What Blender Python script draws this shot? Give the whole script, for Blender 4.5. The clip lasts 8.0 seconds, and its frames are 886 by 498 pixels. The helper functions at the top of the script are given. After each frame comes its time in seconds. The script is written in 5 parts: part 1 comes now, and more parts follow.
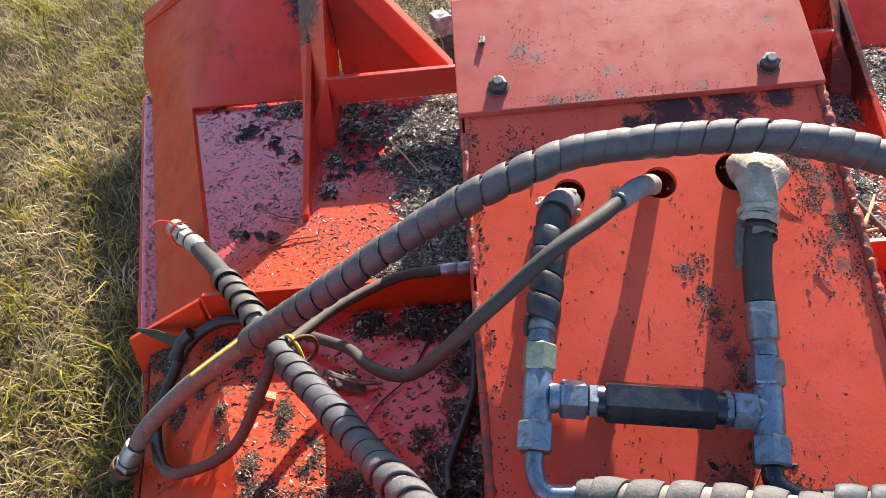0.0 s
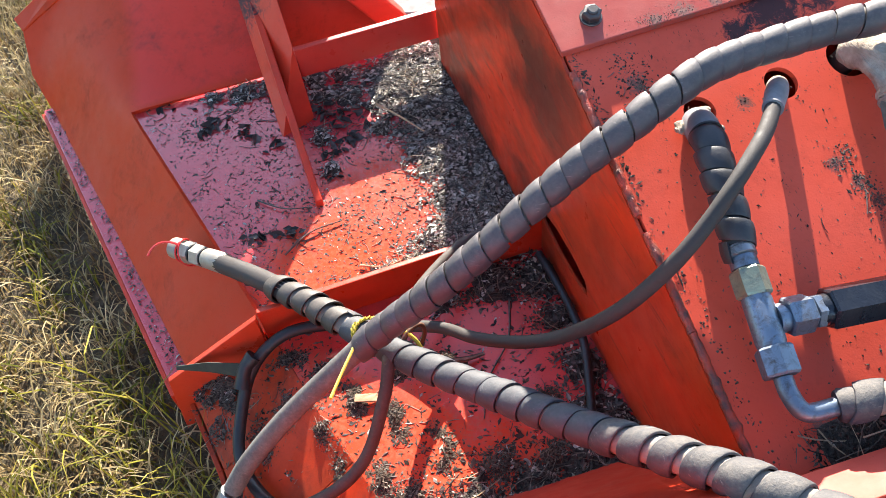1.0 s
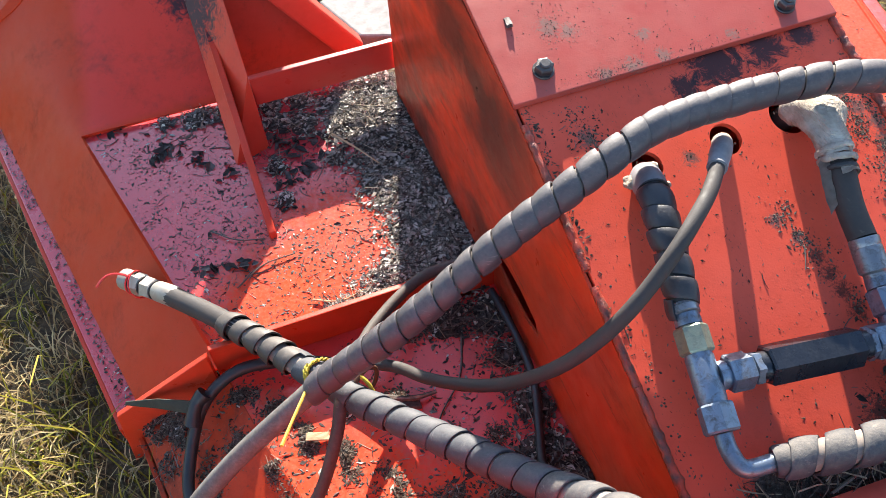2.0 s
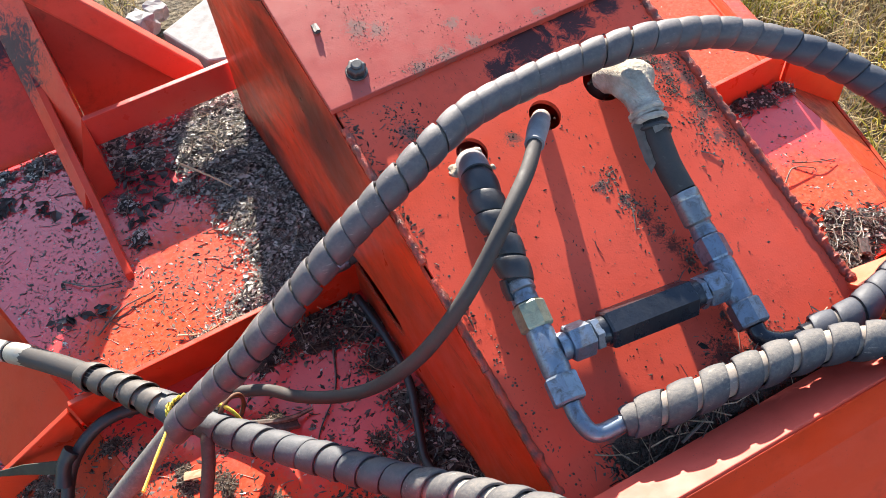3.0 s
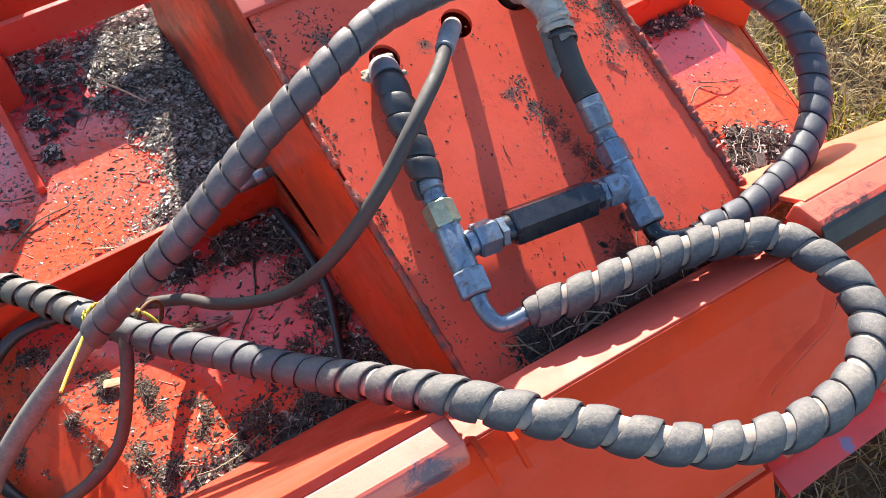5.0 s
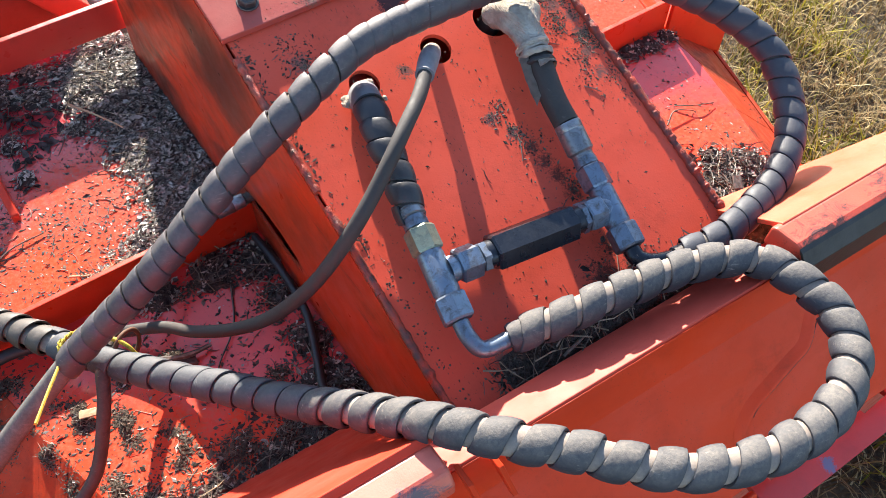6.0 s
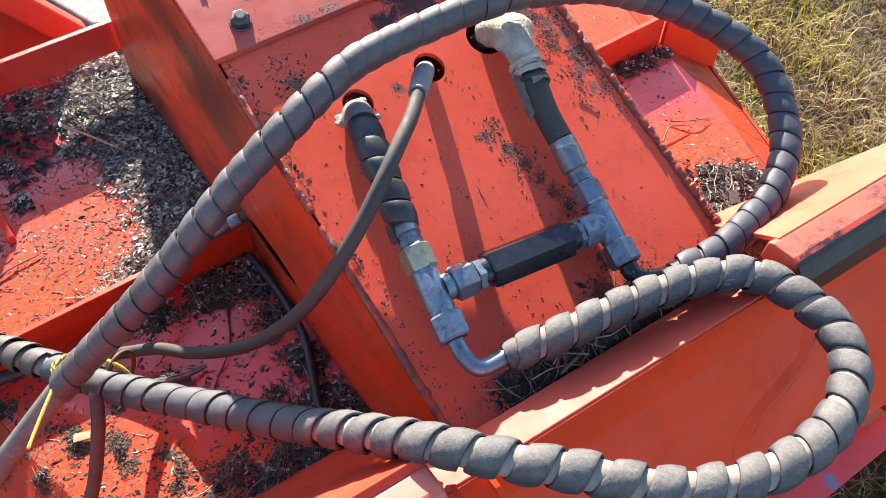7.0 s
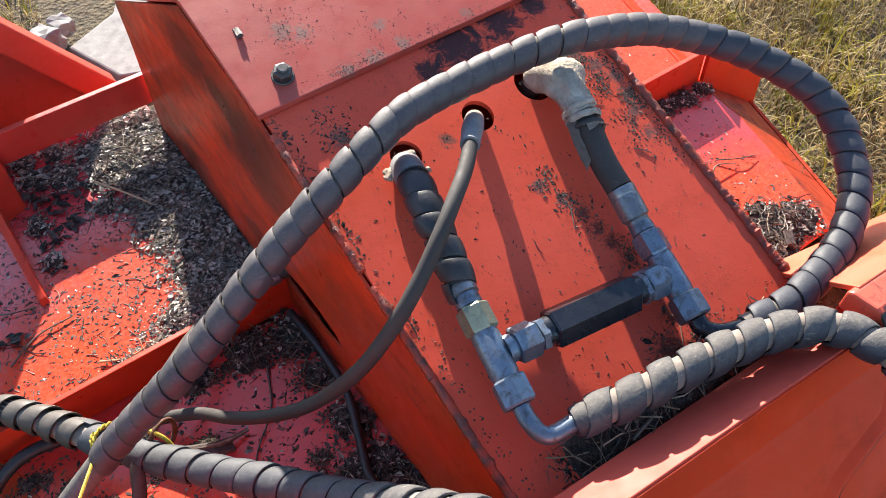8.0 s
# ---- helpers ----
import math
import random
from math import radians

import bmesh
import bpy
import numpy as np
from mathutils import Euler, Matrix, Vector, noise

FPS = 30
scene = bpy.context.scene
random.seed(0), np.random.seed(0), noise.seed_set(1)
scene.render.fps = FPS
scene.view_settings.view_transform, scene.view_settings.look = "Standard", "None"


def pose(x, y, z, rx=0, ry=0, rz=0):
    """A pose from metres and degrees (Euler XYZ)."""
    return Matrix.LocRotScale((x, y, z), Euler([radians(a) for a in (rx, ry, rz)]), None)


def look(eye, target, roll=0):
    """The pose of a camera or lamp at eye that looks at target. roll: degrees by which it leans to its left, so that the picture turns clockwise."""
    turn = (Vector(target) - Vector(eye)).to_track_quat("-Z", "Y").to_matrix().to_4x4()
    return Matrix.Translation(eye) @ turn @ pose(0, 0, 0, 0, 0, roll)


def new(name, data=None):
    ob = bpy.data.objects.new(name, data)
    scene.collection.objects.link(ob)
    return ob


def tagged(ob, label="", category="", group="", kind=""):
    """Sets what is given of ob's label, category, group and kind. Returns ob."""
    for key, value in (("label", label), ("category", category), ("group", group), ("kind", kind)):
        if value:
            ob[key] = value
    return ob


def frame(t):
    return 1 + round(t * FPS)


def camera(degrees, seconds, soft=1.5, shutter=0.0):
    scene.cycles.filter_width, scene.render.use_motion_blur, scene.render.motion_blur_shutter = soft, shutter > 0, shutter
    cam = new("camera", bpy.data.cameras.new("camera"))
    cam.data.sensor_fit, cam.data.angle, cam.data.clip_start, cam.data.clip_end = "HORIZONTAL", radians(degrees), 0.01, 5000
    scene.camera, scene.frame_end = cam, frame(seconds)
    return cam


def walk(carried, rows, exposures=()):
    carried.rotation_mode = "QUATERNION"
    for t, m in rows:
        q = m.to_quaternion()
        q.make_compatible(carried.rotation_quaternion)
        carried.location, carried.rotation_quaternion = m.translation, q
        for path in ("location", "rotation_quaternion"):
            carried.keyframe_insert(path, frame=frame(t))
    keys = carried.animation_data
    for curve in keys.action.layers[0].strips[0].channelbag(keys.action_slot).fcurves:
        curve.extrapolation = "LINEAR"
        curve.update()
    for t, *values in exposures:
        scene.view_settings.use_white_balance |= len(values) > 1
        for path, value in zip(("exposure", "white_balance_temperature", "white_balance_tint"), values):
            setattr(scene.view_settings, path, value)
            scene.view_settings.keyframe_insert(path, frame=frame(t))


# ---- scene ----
cam = camera(56.19, 8.0, soft=0.7)
ROWS = [
    (0.0, 0.0225, -0.8444, 1.2773, 43.71, 5.65, -1.17),
    (0.2, -0.0524, -0.8012, 1.2697, 41.95, 4.59, -1.45),
    (0.5, -0.1646, -0.7527, 1.2714, 40.67, 5.20, -6.64),
    (0.8, -0.3040, -0.7308, 1.2639, 38.72, 5.41, -15.35),
    (1.0, -0.3360, -0.7138, 1.2701, 38.37, 5.18, -18.96),
    (1.2, -0.3513, -0.7007, 1.2759, 38.28, 4.26, -19.88),
    (2.3, -0.2917, -0.6772, 1.3211, 38.28, 1.88, -20.52),
    (2.5, -0.2732, -0.6902, 1.3051, 38.51, 2.05, -22.75),
    (2.7, -0.2490, -0.7005, 1.3066, 38.39, 2.59, -26.13),
    (3.0, -0.2265, -0.7191, 1.3016, 38.10, 3.58, -30.55),
    (3.2, -0.2256, -0.7316, 1.2950, 37.99, 3.65, -31.58),
    (3.5, -0.2351, -0.7536, 1.2806, 37.54, 3.18, -31.95),
    (3.8, -0.2332, -0.7646, 1.2840, 37.11, 2.08, -31.92),
    (4.0, -0.2505, -0.7877, 1.2775, 35.61, 1.63, -32.13),
    (4.2, -0.2556, -0.7893, 1.2717, 34.08, 0.98, -32.13),
    (4.5, -0.2541, -0.7900, 1.2763, 33.87, 0.57, -32.44),
    (4.7, -0.2525, -0.7870, 1.2797, 33.80, 0.26, -32.74),
    (5.0, -0.2370, -0.7772, 1.2999, 33.94, -0.16, -33.50),
    (5.2, -0.2360, -0.7782, 1.3021, 34.08, -0.45, -34.11),
    (6.3, -0.2391, -0.7679, 1.2974, 35.74, -1.16, -34.93),
    (6.5, -0.2370, -0.7684, 1.2959, 35.79, -1.09, -35.01),
    (6.7, -0.2324, -0.7717, 1.2955, 36.02, -0.88, -35.05),
    (7.0, -0.2314, -0.7708, 1.2959, 36.68, -0.80, -35.28),
    (7.2, -0.2292, -0.7596, 1.3087, 38.10, -0.55, -35.59),
    (7.5, -0.2242, -0.7567, 1.3060, 39.07, 0.14, -36.32),
    (7.7, -0.2281, -0.7424, 1.2937, 39.01, 0.30, -36.38),
    (8.0, -0.2388, -0.7033, 1.2743, 38.99, 0.93, -35.75),
]
EXPOSURES = [(0.0, 1.58), (0.5, 1.76), (1.0, 1.93), (2.5, 1.79), (4.5, 1.93), (6.5, 1.77), (7.0, 1.84), (7.5, 1.55), (8.0, 1.52)]
walk(cam, [(t, pose(x, y, z, rx, ry, rz)) for t, x, y, z, rx, ry, rz in ROWS], EXPOSURES)

# ---- world and sun ----
SUN = Vector((0.281, 0.861, 0.423)).normalized()
world = bpy.data.worlds.new("sky")
scene.world = world
world.use_nodes = True
wn = world.node_tree
sky = wn.nodes.new("ShaderNodeTexSky")
sky.sky_type, sky.sun_disc = "NISHITA", False
sky.sun_elevation, sky.sun_rotation = math.asin(SUN.z), math.atan2(SUN.x, SUN.y)
sky.air_density, sky.dust_density, sky.ozone_density = 1.0, 0.5, 1.8
wn.links.new(sky.outputs[0], wn.nodes["Background"].inputs[0])
wn.nodes["Background"].inputs[1].default_value = 0.115
sun = new("sun", bpy.data.lights.new("sun", "SUN"))
sun.data.energy, sun.data.angle, sun.data.color = 5.3, radians(0.5), (1, 0.92, 0.8)
sun.matrix_world = look(SUN * 10, (0, 0, 0))


# ---- materials ----
class Mat:
    """A small builder of node materials: socket values or links."""

    def __init__(self, name):
        self.m = bpy.data.materials.new(name)
        self.m.use_nodes = True
        self.t = self.m.node_tree
        self.b = self.t.nodes["Principled BSDF"]
        self.co = self.t.nodes.new("ShaderNodeTexCoord").outputs["Object"]

    def put(self, socket, value):
        if isinstance(value, bpy.types.NodeSocket):
            self.t.links.new(value, socket)
        elif isinstance(value, tuple) and len(value) == 3 and socket.type == "RGBA":
            socket.default_value = (*value, 1)
        else:
            socket.default_value = value

    def set(self, **kw):
        for k, v in kw.items():
            self.put(self.b.inputs[k.replace("_", " ")], v)
        return self

    def scaled(self, scale, turn=(0, 0, 0)):
        n = self.t.nodes.new("ShaderNodeMapping")
        self.put(n.inputs["Vector"], self.co)
        n.inputs["Scale"].default_value = scale
        n.inputs["Rotation"].default_value = turn
        return n.outputs[0]

    def noise(self, scale, detail=4.0, rough=0.6, vec=None, distort=0.0):
        n = self.t.nodes.new("ShaderNodeTexNoise")
        self.put(n.inputs["Vector"], vec or self.co)
        n.inputs["Scale"].default_value, n.inputs["Detail"].default_value = scale, detail
        n.inputs["Roughness"].default_value, n.inputs["Distortion"].default_value = rough, distort
        return n.outputs["Fac"]

    def cells(self, scale, vec=None, out="Distance"):
        n = self.t.nodes.new("ShaderNodeTexVoronoi")
        self.put(n.inputs["Vector"], vec or self.co)
        n.inputs["Scale"].default_value = scale
        return n.outputs[out]

    def ramp(self, fac, lo, hi, a=0.0, b=1.0):
        n = self.t.nodes.new("ShaderNodeMapRange")
        self.put(n.inputs["Value"], fac)
        for k, v in (("From Min", lo), ("From Max", hi), ("To Min", a), ("To Max", b)):
            n.inputs[k].default_value = v
        return n.outputs[0]

    def math(self, op, a, b=0.0):
        n = self.t.nodes.new("ShaderNodeMath")
        n.operation = op
        self.put(n.inputs[0], a)
        self.put(n.inputs[1], b)
        return n.outputs[0]

    def mix(self, fac, a, b):
        n = self.t.nodes.new("ShaderNodeMix")
        n.data_type = "RGBA"
        self.put(n.inputs[0], fac)
        self.put(n.inputs[6], a)
        self.put(n.inputs[7], b)
        return n.outputs[2]

    def bump(self, height, strength, distance=0.01):
        n = self.t.nodes.new("ShaderNodeBump")
        self.put(n.inputs["Height"], height)
        n.inputs["Strength"].default_value, n.inputs["Distance"].default_value = strength, distance
        self.put(self.b.inputs["Normal"], n.outputs[0])
        return self

    def thin(self, colour, amount):
        """Lets light through, as thin leaves and blades do."""
        n = self.t.nodes
        tr, mx = n.new("ShaderNodeBsdfTranslucent"), n.new("ShaderNodeMixShader")
        self.put(tr.inputs["Color"], colour)
        mx.inputs[0].default_value = amount
        self.t.links.new(self.b.outputs[0], mx.inputs[1])
        self.t.links.new(tr.outputs[0], mx.inputs[2])
        self.t.links.new(mx.outputs[0], n["Material Output"].inputs["Surface"])
        return self

    def island(self):
        return self.t.nodes.new("ShaderNodeNewGeometry").outputs["Random Per Island"]

    def near(self, place, radius):
        """1 at a place, falling to 0 at a radius from it."""
        n = self.t.nodes.new("ShaderNodeVectorMath")
        n.operation = "DISTANCE"
        self.put(n.inputs[0], self.co)
        n.inputs[1].default_value = place
        return self.ramp(n.outputs["Value"], 0.0, radius, 1.0, 0.0)


BLACK_PAINT = (0.018, 0.018, 0.022)
MUD = (0.03, 0.024, 0.02)
FILM = (0.13, 0.09, 0.075)
DUST = (0.22, 0.11, 0.08)


def paint(name, dirt=0.35, streak=0.0, turn=(0, 0, 0), rough=0.36, spots=(), chips=0.5, tone=(0.64, 0.05, 0.014), coat=0.0, spec=0.28, dusty=(), upper=None, rubbed=0.0, drips=0.0):
    """Old orange machine paint: faded in patches, with dirt, rubbed streaks, fine specks and grease spots."""
    k = Mat(name)
    faded = tuple(min(1, c * 0.95 + 0.018) for c in tone)
    col = k.mix(k.ramp(k.noise(5, 5, 0.65), 0.35, 0.7), tone, faded)
    if upper:
        # rolled sheet's back tinted redder and glossier: reflected sky put into the colour
        sep = k.t.nodes.new("ShaderNodeSeparateXYZ")
        k.put(sep.inputs[0], k.co)
        out = k.math("SUBTRACT", 0.829, k.math("ABSOLUTE", k.math("SUBTRACT", sep.outputs["X"], 0.2225)))
        lean = k.math("SUBTRACT", out, k.math("MULTIPLY", k.math("SUBTRACT", sep.outputs["Y"], 0.668), 0.14))
        m = k.math("MULTIPLY", k.ramp(k.math("ADD", lean, k.math("MULTIPLY", k.noise(25, 4), 0.02)), 0.0, 0.03), k.ramp(sep.outputs["Y"], 0.66, 0.68))
        col = k.mix(m, col, upper)
        coat = k.math("MULTIPLY", m, 0.3)
    deep = tuple(c * 0.72 for c in tone)
    col = k.mix(k.ramp(k.noise(17, 6, 0.7), 0.5, 0.75, 0, 0.55), col, deep)
    grime = k.math("MULTIPLY", k.ramp(k.noise(9, 8, 0.75, distort=0.4), 0.62 - 0.2 * dirt, 0.8 - 0.15 * dirt), k.ramp(k.noise(60, 5, 0.7), 0.3, 0.7))
    col = k.mix(k.math("MULTIPLY", grime, min(1.0, dirt * 1.6)), col, (0.05, 0.032, 0.024))
    if streak:
        s = k.noise(1.0, 7, 0.72, k.scaled((3, 5, 26), turn), 1.2)
        s2 = k.noise(6, 4, 0.6)
        back = k.math("ADD", 0.18, k.math("MAXIMUM", k.near((0.0, 0.3, 0.55), 0.5), k.near((0.445, 0.3, 0.55), 0.5)))
        m = k.math("MULTIPLY", k.math("MULTIPLY", k.ramp(s, 0.48, 0.76), k.ramp(s2, 0.32, 0.6)), k.math("MINIMUM", back, 0.7))
        col = k.mix(k.math("MULTIPLY", m, streak), col, (0.085, 0.032, 0.018))
        wide = k.noise(1.0, 6, 0.65, k.scaled((3, 3.2, 6.5), turn), 0.6)
        col = k.mix(k.math("MULTIPLY", k.ramp(wide, 0.38, 0.62), k.math("MINIMUM", k.math("MULTIPLY", back, 1.5), 0.9)), col, (0.075, 0.03, 0.018))
        fine = k.noise(1.0, 5, 0.7, k.scaled((5, 8, 130), turn), 0.5)
        col = k.mix(k.math("MULTIPLY", k.ramp(fine, 0.57, 0.63), k.ramp(k.noise(7, 4), 0.42, 0.58, 0, 0.55)), col, (0.06, 0.028, 0.02))
    if rubbed:
        r = k.noise(1.0, 5, 0.6, k.scaled((4, 14, 14)), 0.8)
        col = k.mix(k.ramp(r, 0.52, 0.72, 0, rubbed), col, tuple(min(1, c * 1.05 + 0.03) for c in tone))
        col = k.mix(k.ramp(k.noise(3, 4, 0.6), 0.5, 0.7, 0, rubbed * 0.7), col, tuple(c * 0.7 for c in tone))
    chip = k.ramp(k.cells(190), 0.02, 0.16, 1, 0)
    chip = k.math("MULTIPLY", chip, k.ramp(k.noise(14, 3), 0.5, 0.62, 0, chips))
    col = k.mix(chip, col, (0.04, 0.026, 0.02))
    fleck = k.math("MULTIPLY", k.ramp(k.cells(330), 0.05, 0.22, 1, 0), k.ramp(k.noise(20, 5, 0.7), 0.5, 0.66, 0, 0.75 * chips))
    col = k.mix(fleck, col, (0.05, 0.03, 0.024))
    if drips:
        # small dried drips running down the slope
        run = k.ramp(k.cells(1.0, k.scaled((260, 75, 75))), 0.06, 0.2, 1, 0)
        col = k.mix(k.math("MULTIPLY", run, k.ramp(k.noise(16, 5, 0.7), 0.46, 0.62, 0, drips)), col, (0.07, 0.03, 0.022))
    for place, radius, colour in spots:
        film = colour in (FILM, DUST, MUD)
        m = k.math("ADD", k.math("MULTIPLY", k.near(place, radius * (2.0 if film else 1.6)), 0.42 if film else 0.5), k.noise(120 if film else 46, 9, 0.85, distort=1.2))
        m = k.math("MULTIPLY", k.ramp(m, 0.76, 0.86), 0.85 if film else 0.93)
        col = k.mix(m, col, colour)
    # matt dust patches that also put the sunlit floor's oranger tone into the colour
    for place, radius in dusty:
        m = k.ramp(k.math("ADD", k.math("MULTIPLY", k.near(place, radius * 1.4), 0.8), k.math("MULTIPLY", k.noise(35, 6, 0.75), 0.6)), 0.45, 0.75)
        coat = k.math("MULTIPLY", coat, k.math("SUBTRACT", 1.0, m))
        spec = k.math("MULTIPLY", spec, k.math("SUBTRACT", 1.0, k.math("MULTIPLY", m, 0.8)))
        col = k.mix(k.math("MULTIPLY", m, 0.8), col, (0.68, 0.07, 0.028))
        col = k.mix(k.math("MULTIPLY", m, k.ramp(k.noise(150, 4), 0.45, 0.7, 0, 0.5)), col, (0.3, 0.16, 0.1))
    k.set(Base_Color=col, Specular_IOR_Level=spec, Coat_Weight=coat, Coat_Roughness=0.16)
    r = k.math("ADD", k.ramp(k.noise(30, 4), 0.3, 0.7, rough - 0.07, rough + 0.12), k.math("MULTIPLY", grime, 0.3))
    k.set(Roughness=r)
    h = k.math("ADD", k.math("MULTIPLY", k.noise(420, 2), 0.25), k.math("ADD", k.math("MULTIPLY", k.noise(26, 3), 0.6), k.math("MULTIPLY", grime, 0.8)))
    return k.bump(h, 0.13, 0.004).m


def plain(name, col, rough=0.6, scale=60, spread=0.35):
    k = Mat(name)
    k.set(Base_Color=k.mix(k.ramp(k.noise(scale, 4), 0.3, 0.7), col, tuple(c * (1 - spread) for c in col)), Roughness=rough)
    return k.bump(k.noise(scale * 4, 3), 0.2, 0.002).m


PANEL_PAINT = paint("panel_paint", 0.25, drips=0.8, spots=(((0.265, -0.012, 0.63), 0.06, BLACK_PAINT), ((0.213, -0.03, 0.62), 0.03, BLACK_PAINT), ((0.39, -0.008, 0.63), 0.03, BLACK_PAINT), ((0.337, -0.012, 0.63), 0.045, BLACK_PAINT),
                    ((0.068, -0.055, 0.61), 0.02, FILM), ((0.395, -0.094, 0.6), 0.02, FILM), ((0.412, -0.118, 0.59), 0.019, FILM), ((0.424, -0.14, 0.58), 0.018, FILM), ((0.424, -0.165, 0.572), 0.018, FILM), ((0.417, -0.19, 0.563), 0.017, FILM), ((0.415, -0.222, 0.551), 0.014, FILM), ((0.24, -0.213, 0.555), 0.012, FILM), ((0.255, -0.24, 0.545), 0.012, FILM), ((0.177, -0.115, 0.59), 0.014, FILM), ((0.085, -0.455, 0.467), 0.02, FILM), ((0.266, -0.268, 0.536), 0.014, MUD), ((0.27, -0.288, 0.528), 0.016, MUD), ((0.276, -0.31, 0.52), 0.017, MUD), ((0.281, -0.335, 0.511), 0.016, MUD), ((0.25, -0.44, 0.472), 0.035, MUD), ((0.3, -0.45, 0.468), 0.03, MUD),
                    ((0.285, -0.41, 0.483), 0.025, MUD)), rough=0.42, chips=0.9, tone=(0.76, 0.088, 0.044), spec=0.2)
HOOD_PAINT = paint("hood_paint", 0.25, rough=0.4, chips=0.7, tone=(0.42, 0.06, 0.04), coat=0.35, spots=(((0.08, 0.09, 0.667), 0.022, DUST), ((0.1, 0.075, 0.663), 0.018, DUST), ((0.12, 0.006, 0.643), 0.016, DUST), ((0.16, 0.008, 0.643), 0.018, DUST), ((0.2, 0.01, 0.644), 0.016, DUST), ((0.19, 0.045, 0.654), 0.014, DUST), ((0.3, 0.012, 0.645), 0.012, DUST), ((0.4, 0.1, 0.67), 0.014, DUST)))
SIDE_PAINT = paint("side_paint", 0.35, 0.75, (radians(-62), 0, 0), rough=0.34, tone=(0.68, 0.052, 0.01))
# dusty places also carry the tone of the sunlit floor near the lip
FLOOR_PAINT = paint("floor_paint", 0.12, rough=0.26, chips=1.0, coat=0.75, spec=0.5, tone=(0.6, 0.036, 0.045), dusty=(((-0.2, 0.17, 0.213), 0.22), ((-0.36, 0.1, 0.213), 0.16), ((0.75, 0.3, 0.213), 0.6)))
BACK_PAINT = paint("back_paint", 0.3, rough=0.32, chips=0.6, tone=(0.54, 0.042, 0.026), coat=0.5)
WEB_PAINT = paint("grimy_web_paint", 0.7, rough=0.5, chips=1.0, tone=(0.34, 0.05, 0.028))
BRACE_PAINT = paint("brace_paint", 0.5, rough=0.42, chips=1.0, tone=(0.5, 0.05, 0.026), rubbed=0.4)
STRIP_PAINT = paint("strip_paint", 0.48, rough=0.42, chips=1.0, spots=(((-0.34, 0.84, 0.36), 0.075, BLACK_PAINT),), tone=(0.52, 0.04, 0.007), spec=0.12, upper=(0.62, 0.045, 0.026))
LIP_PAINT = paint("lip_paint", 0.3, rough=0.32, chips=0.6, tone=(0.6, 0.04, 0.01))
RIB_PAINT = paint("rib_paint", 0.45, rough=0.34, spots=(((-0.32, 0.76, 0.36), 0.12, BLACK_PAINT), ((0.75, 0.5, 0.28), 0.12, (0.035, 0.02, 0.016)), ((0.77, 0.6, 0.33), 0.1, (0.035, 0.02, 0.016))), tone=(0.6, 0.048, 0.02), coat=0.04, spec=0.2)
# here too the dusty places colour in the sunlit part of the floor
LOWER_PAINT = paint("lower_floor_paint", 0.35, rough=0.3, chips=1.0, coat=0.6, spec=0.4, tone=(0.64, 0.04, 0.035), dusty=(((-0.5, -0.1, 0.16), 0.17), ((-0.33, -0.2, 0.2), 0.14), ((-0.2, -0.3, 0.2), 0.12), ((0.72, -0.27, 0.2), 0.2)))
SLOPE_PAINT = paint("slope_paint", 0.9, rough=0.45, chips=1.0, tone=(0.47, 0.042, 0.008), spec=0.12)
FRONT_PAINT = paint("front_paint", 0.38, rough=0.4, chips=0.8, tone=(0.7, 0.05, 0.012), spec=0.12, rubbed=0.6)
FOOT_PAINT = paint("foot_paint", 0.15, rough=0.4, chips=0.35, spots=(((0.432, -0.742, 0.245), 0.016, (0.16, 0.19, 0.3)),), tone=(0.7, 0.045, 0.03), spec=0.4, coat=0.7)
FLANGE_PAINT = paint("flange_paint", 0.16, rough=0.4, chips=0.4, tone=(0.74, 0.1, 0.04), spec=0.4, rubbed=0.6)
HOOK_PAINT = paint("hook_paint", 0.4, rough=0.4, chips=1.0, spots=(((0.46, -0.585, 0.53), 0.07, (0.04, 0.034, 0.03)), ((0.6, -0.595, 0.53), 0.09, (0.04, 0.034, 0.03)), ((0.75, -0.6, 0.53), 0.09, (0.04, 0.034, 0.03))), tone=(0.68, 0.085, 0.045), spec=0.4)
# middle flange: tone reddened to put part of its shade into the paint
PART_SHADED_FLANGE_PAINT = paint("flange_part_shaded_paint", 0.2, rough=0.55, chips=0.5, tone=(0.7, 0.085, 0.05), spec=0.3)
# left flange: deeper red copy, its lack of direct sun coloured in
SHADED_FLANGE_PAINT = paint("flange_shaded_paint", 0.2, rough=0.45, chips=0.6, tone=(0.6, 0.045, 0.018), spec=0.2, rubbed=0.7)
WORN = paint("worn_paint", 0.5, rough=0.42, chips=1.0, spots=(((0.46, -0.575, 0.52), 0.16, (0.035, 0.03, 0.028)), ((-0.1, -0.565, 0.525), 0.04, (0.06, 0.055, 0.08)), ((-0.2, -0.555, 0.53), 0.03, (0.05, 0.04, 0.04)), ((-0.27, -0.55, 0.54), 0.025, (0.05, 0.04, 0.04)), ((-0.36, -0.545, 0.53), 0.03, (0.05, 0.04, 0.04))), tone=(0.7, 0.12, 0.07), spec=0.7)

BLACKENED = plain("blackened_steel", (0.03, 0.027, 0.026), 0.5, 45, 0.6)


def weld_mat():
    k = Mat("weld")
    k.set(Base_Color=k.mix(k.ramp(k.noise(70, 4), 0.35, 0.65), (0.5, 0.05, 0.02), (0.12, 0.04, 0.03)), Roughness=0.5)
    return k.bump(k.noise(300, 3), 0.5, 0.003).m


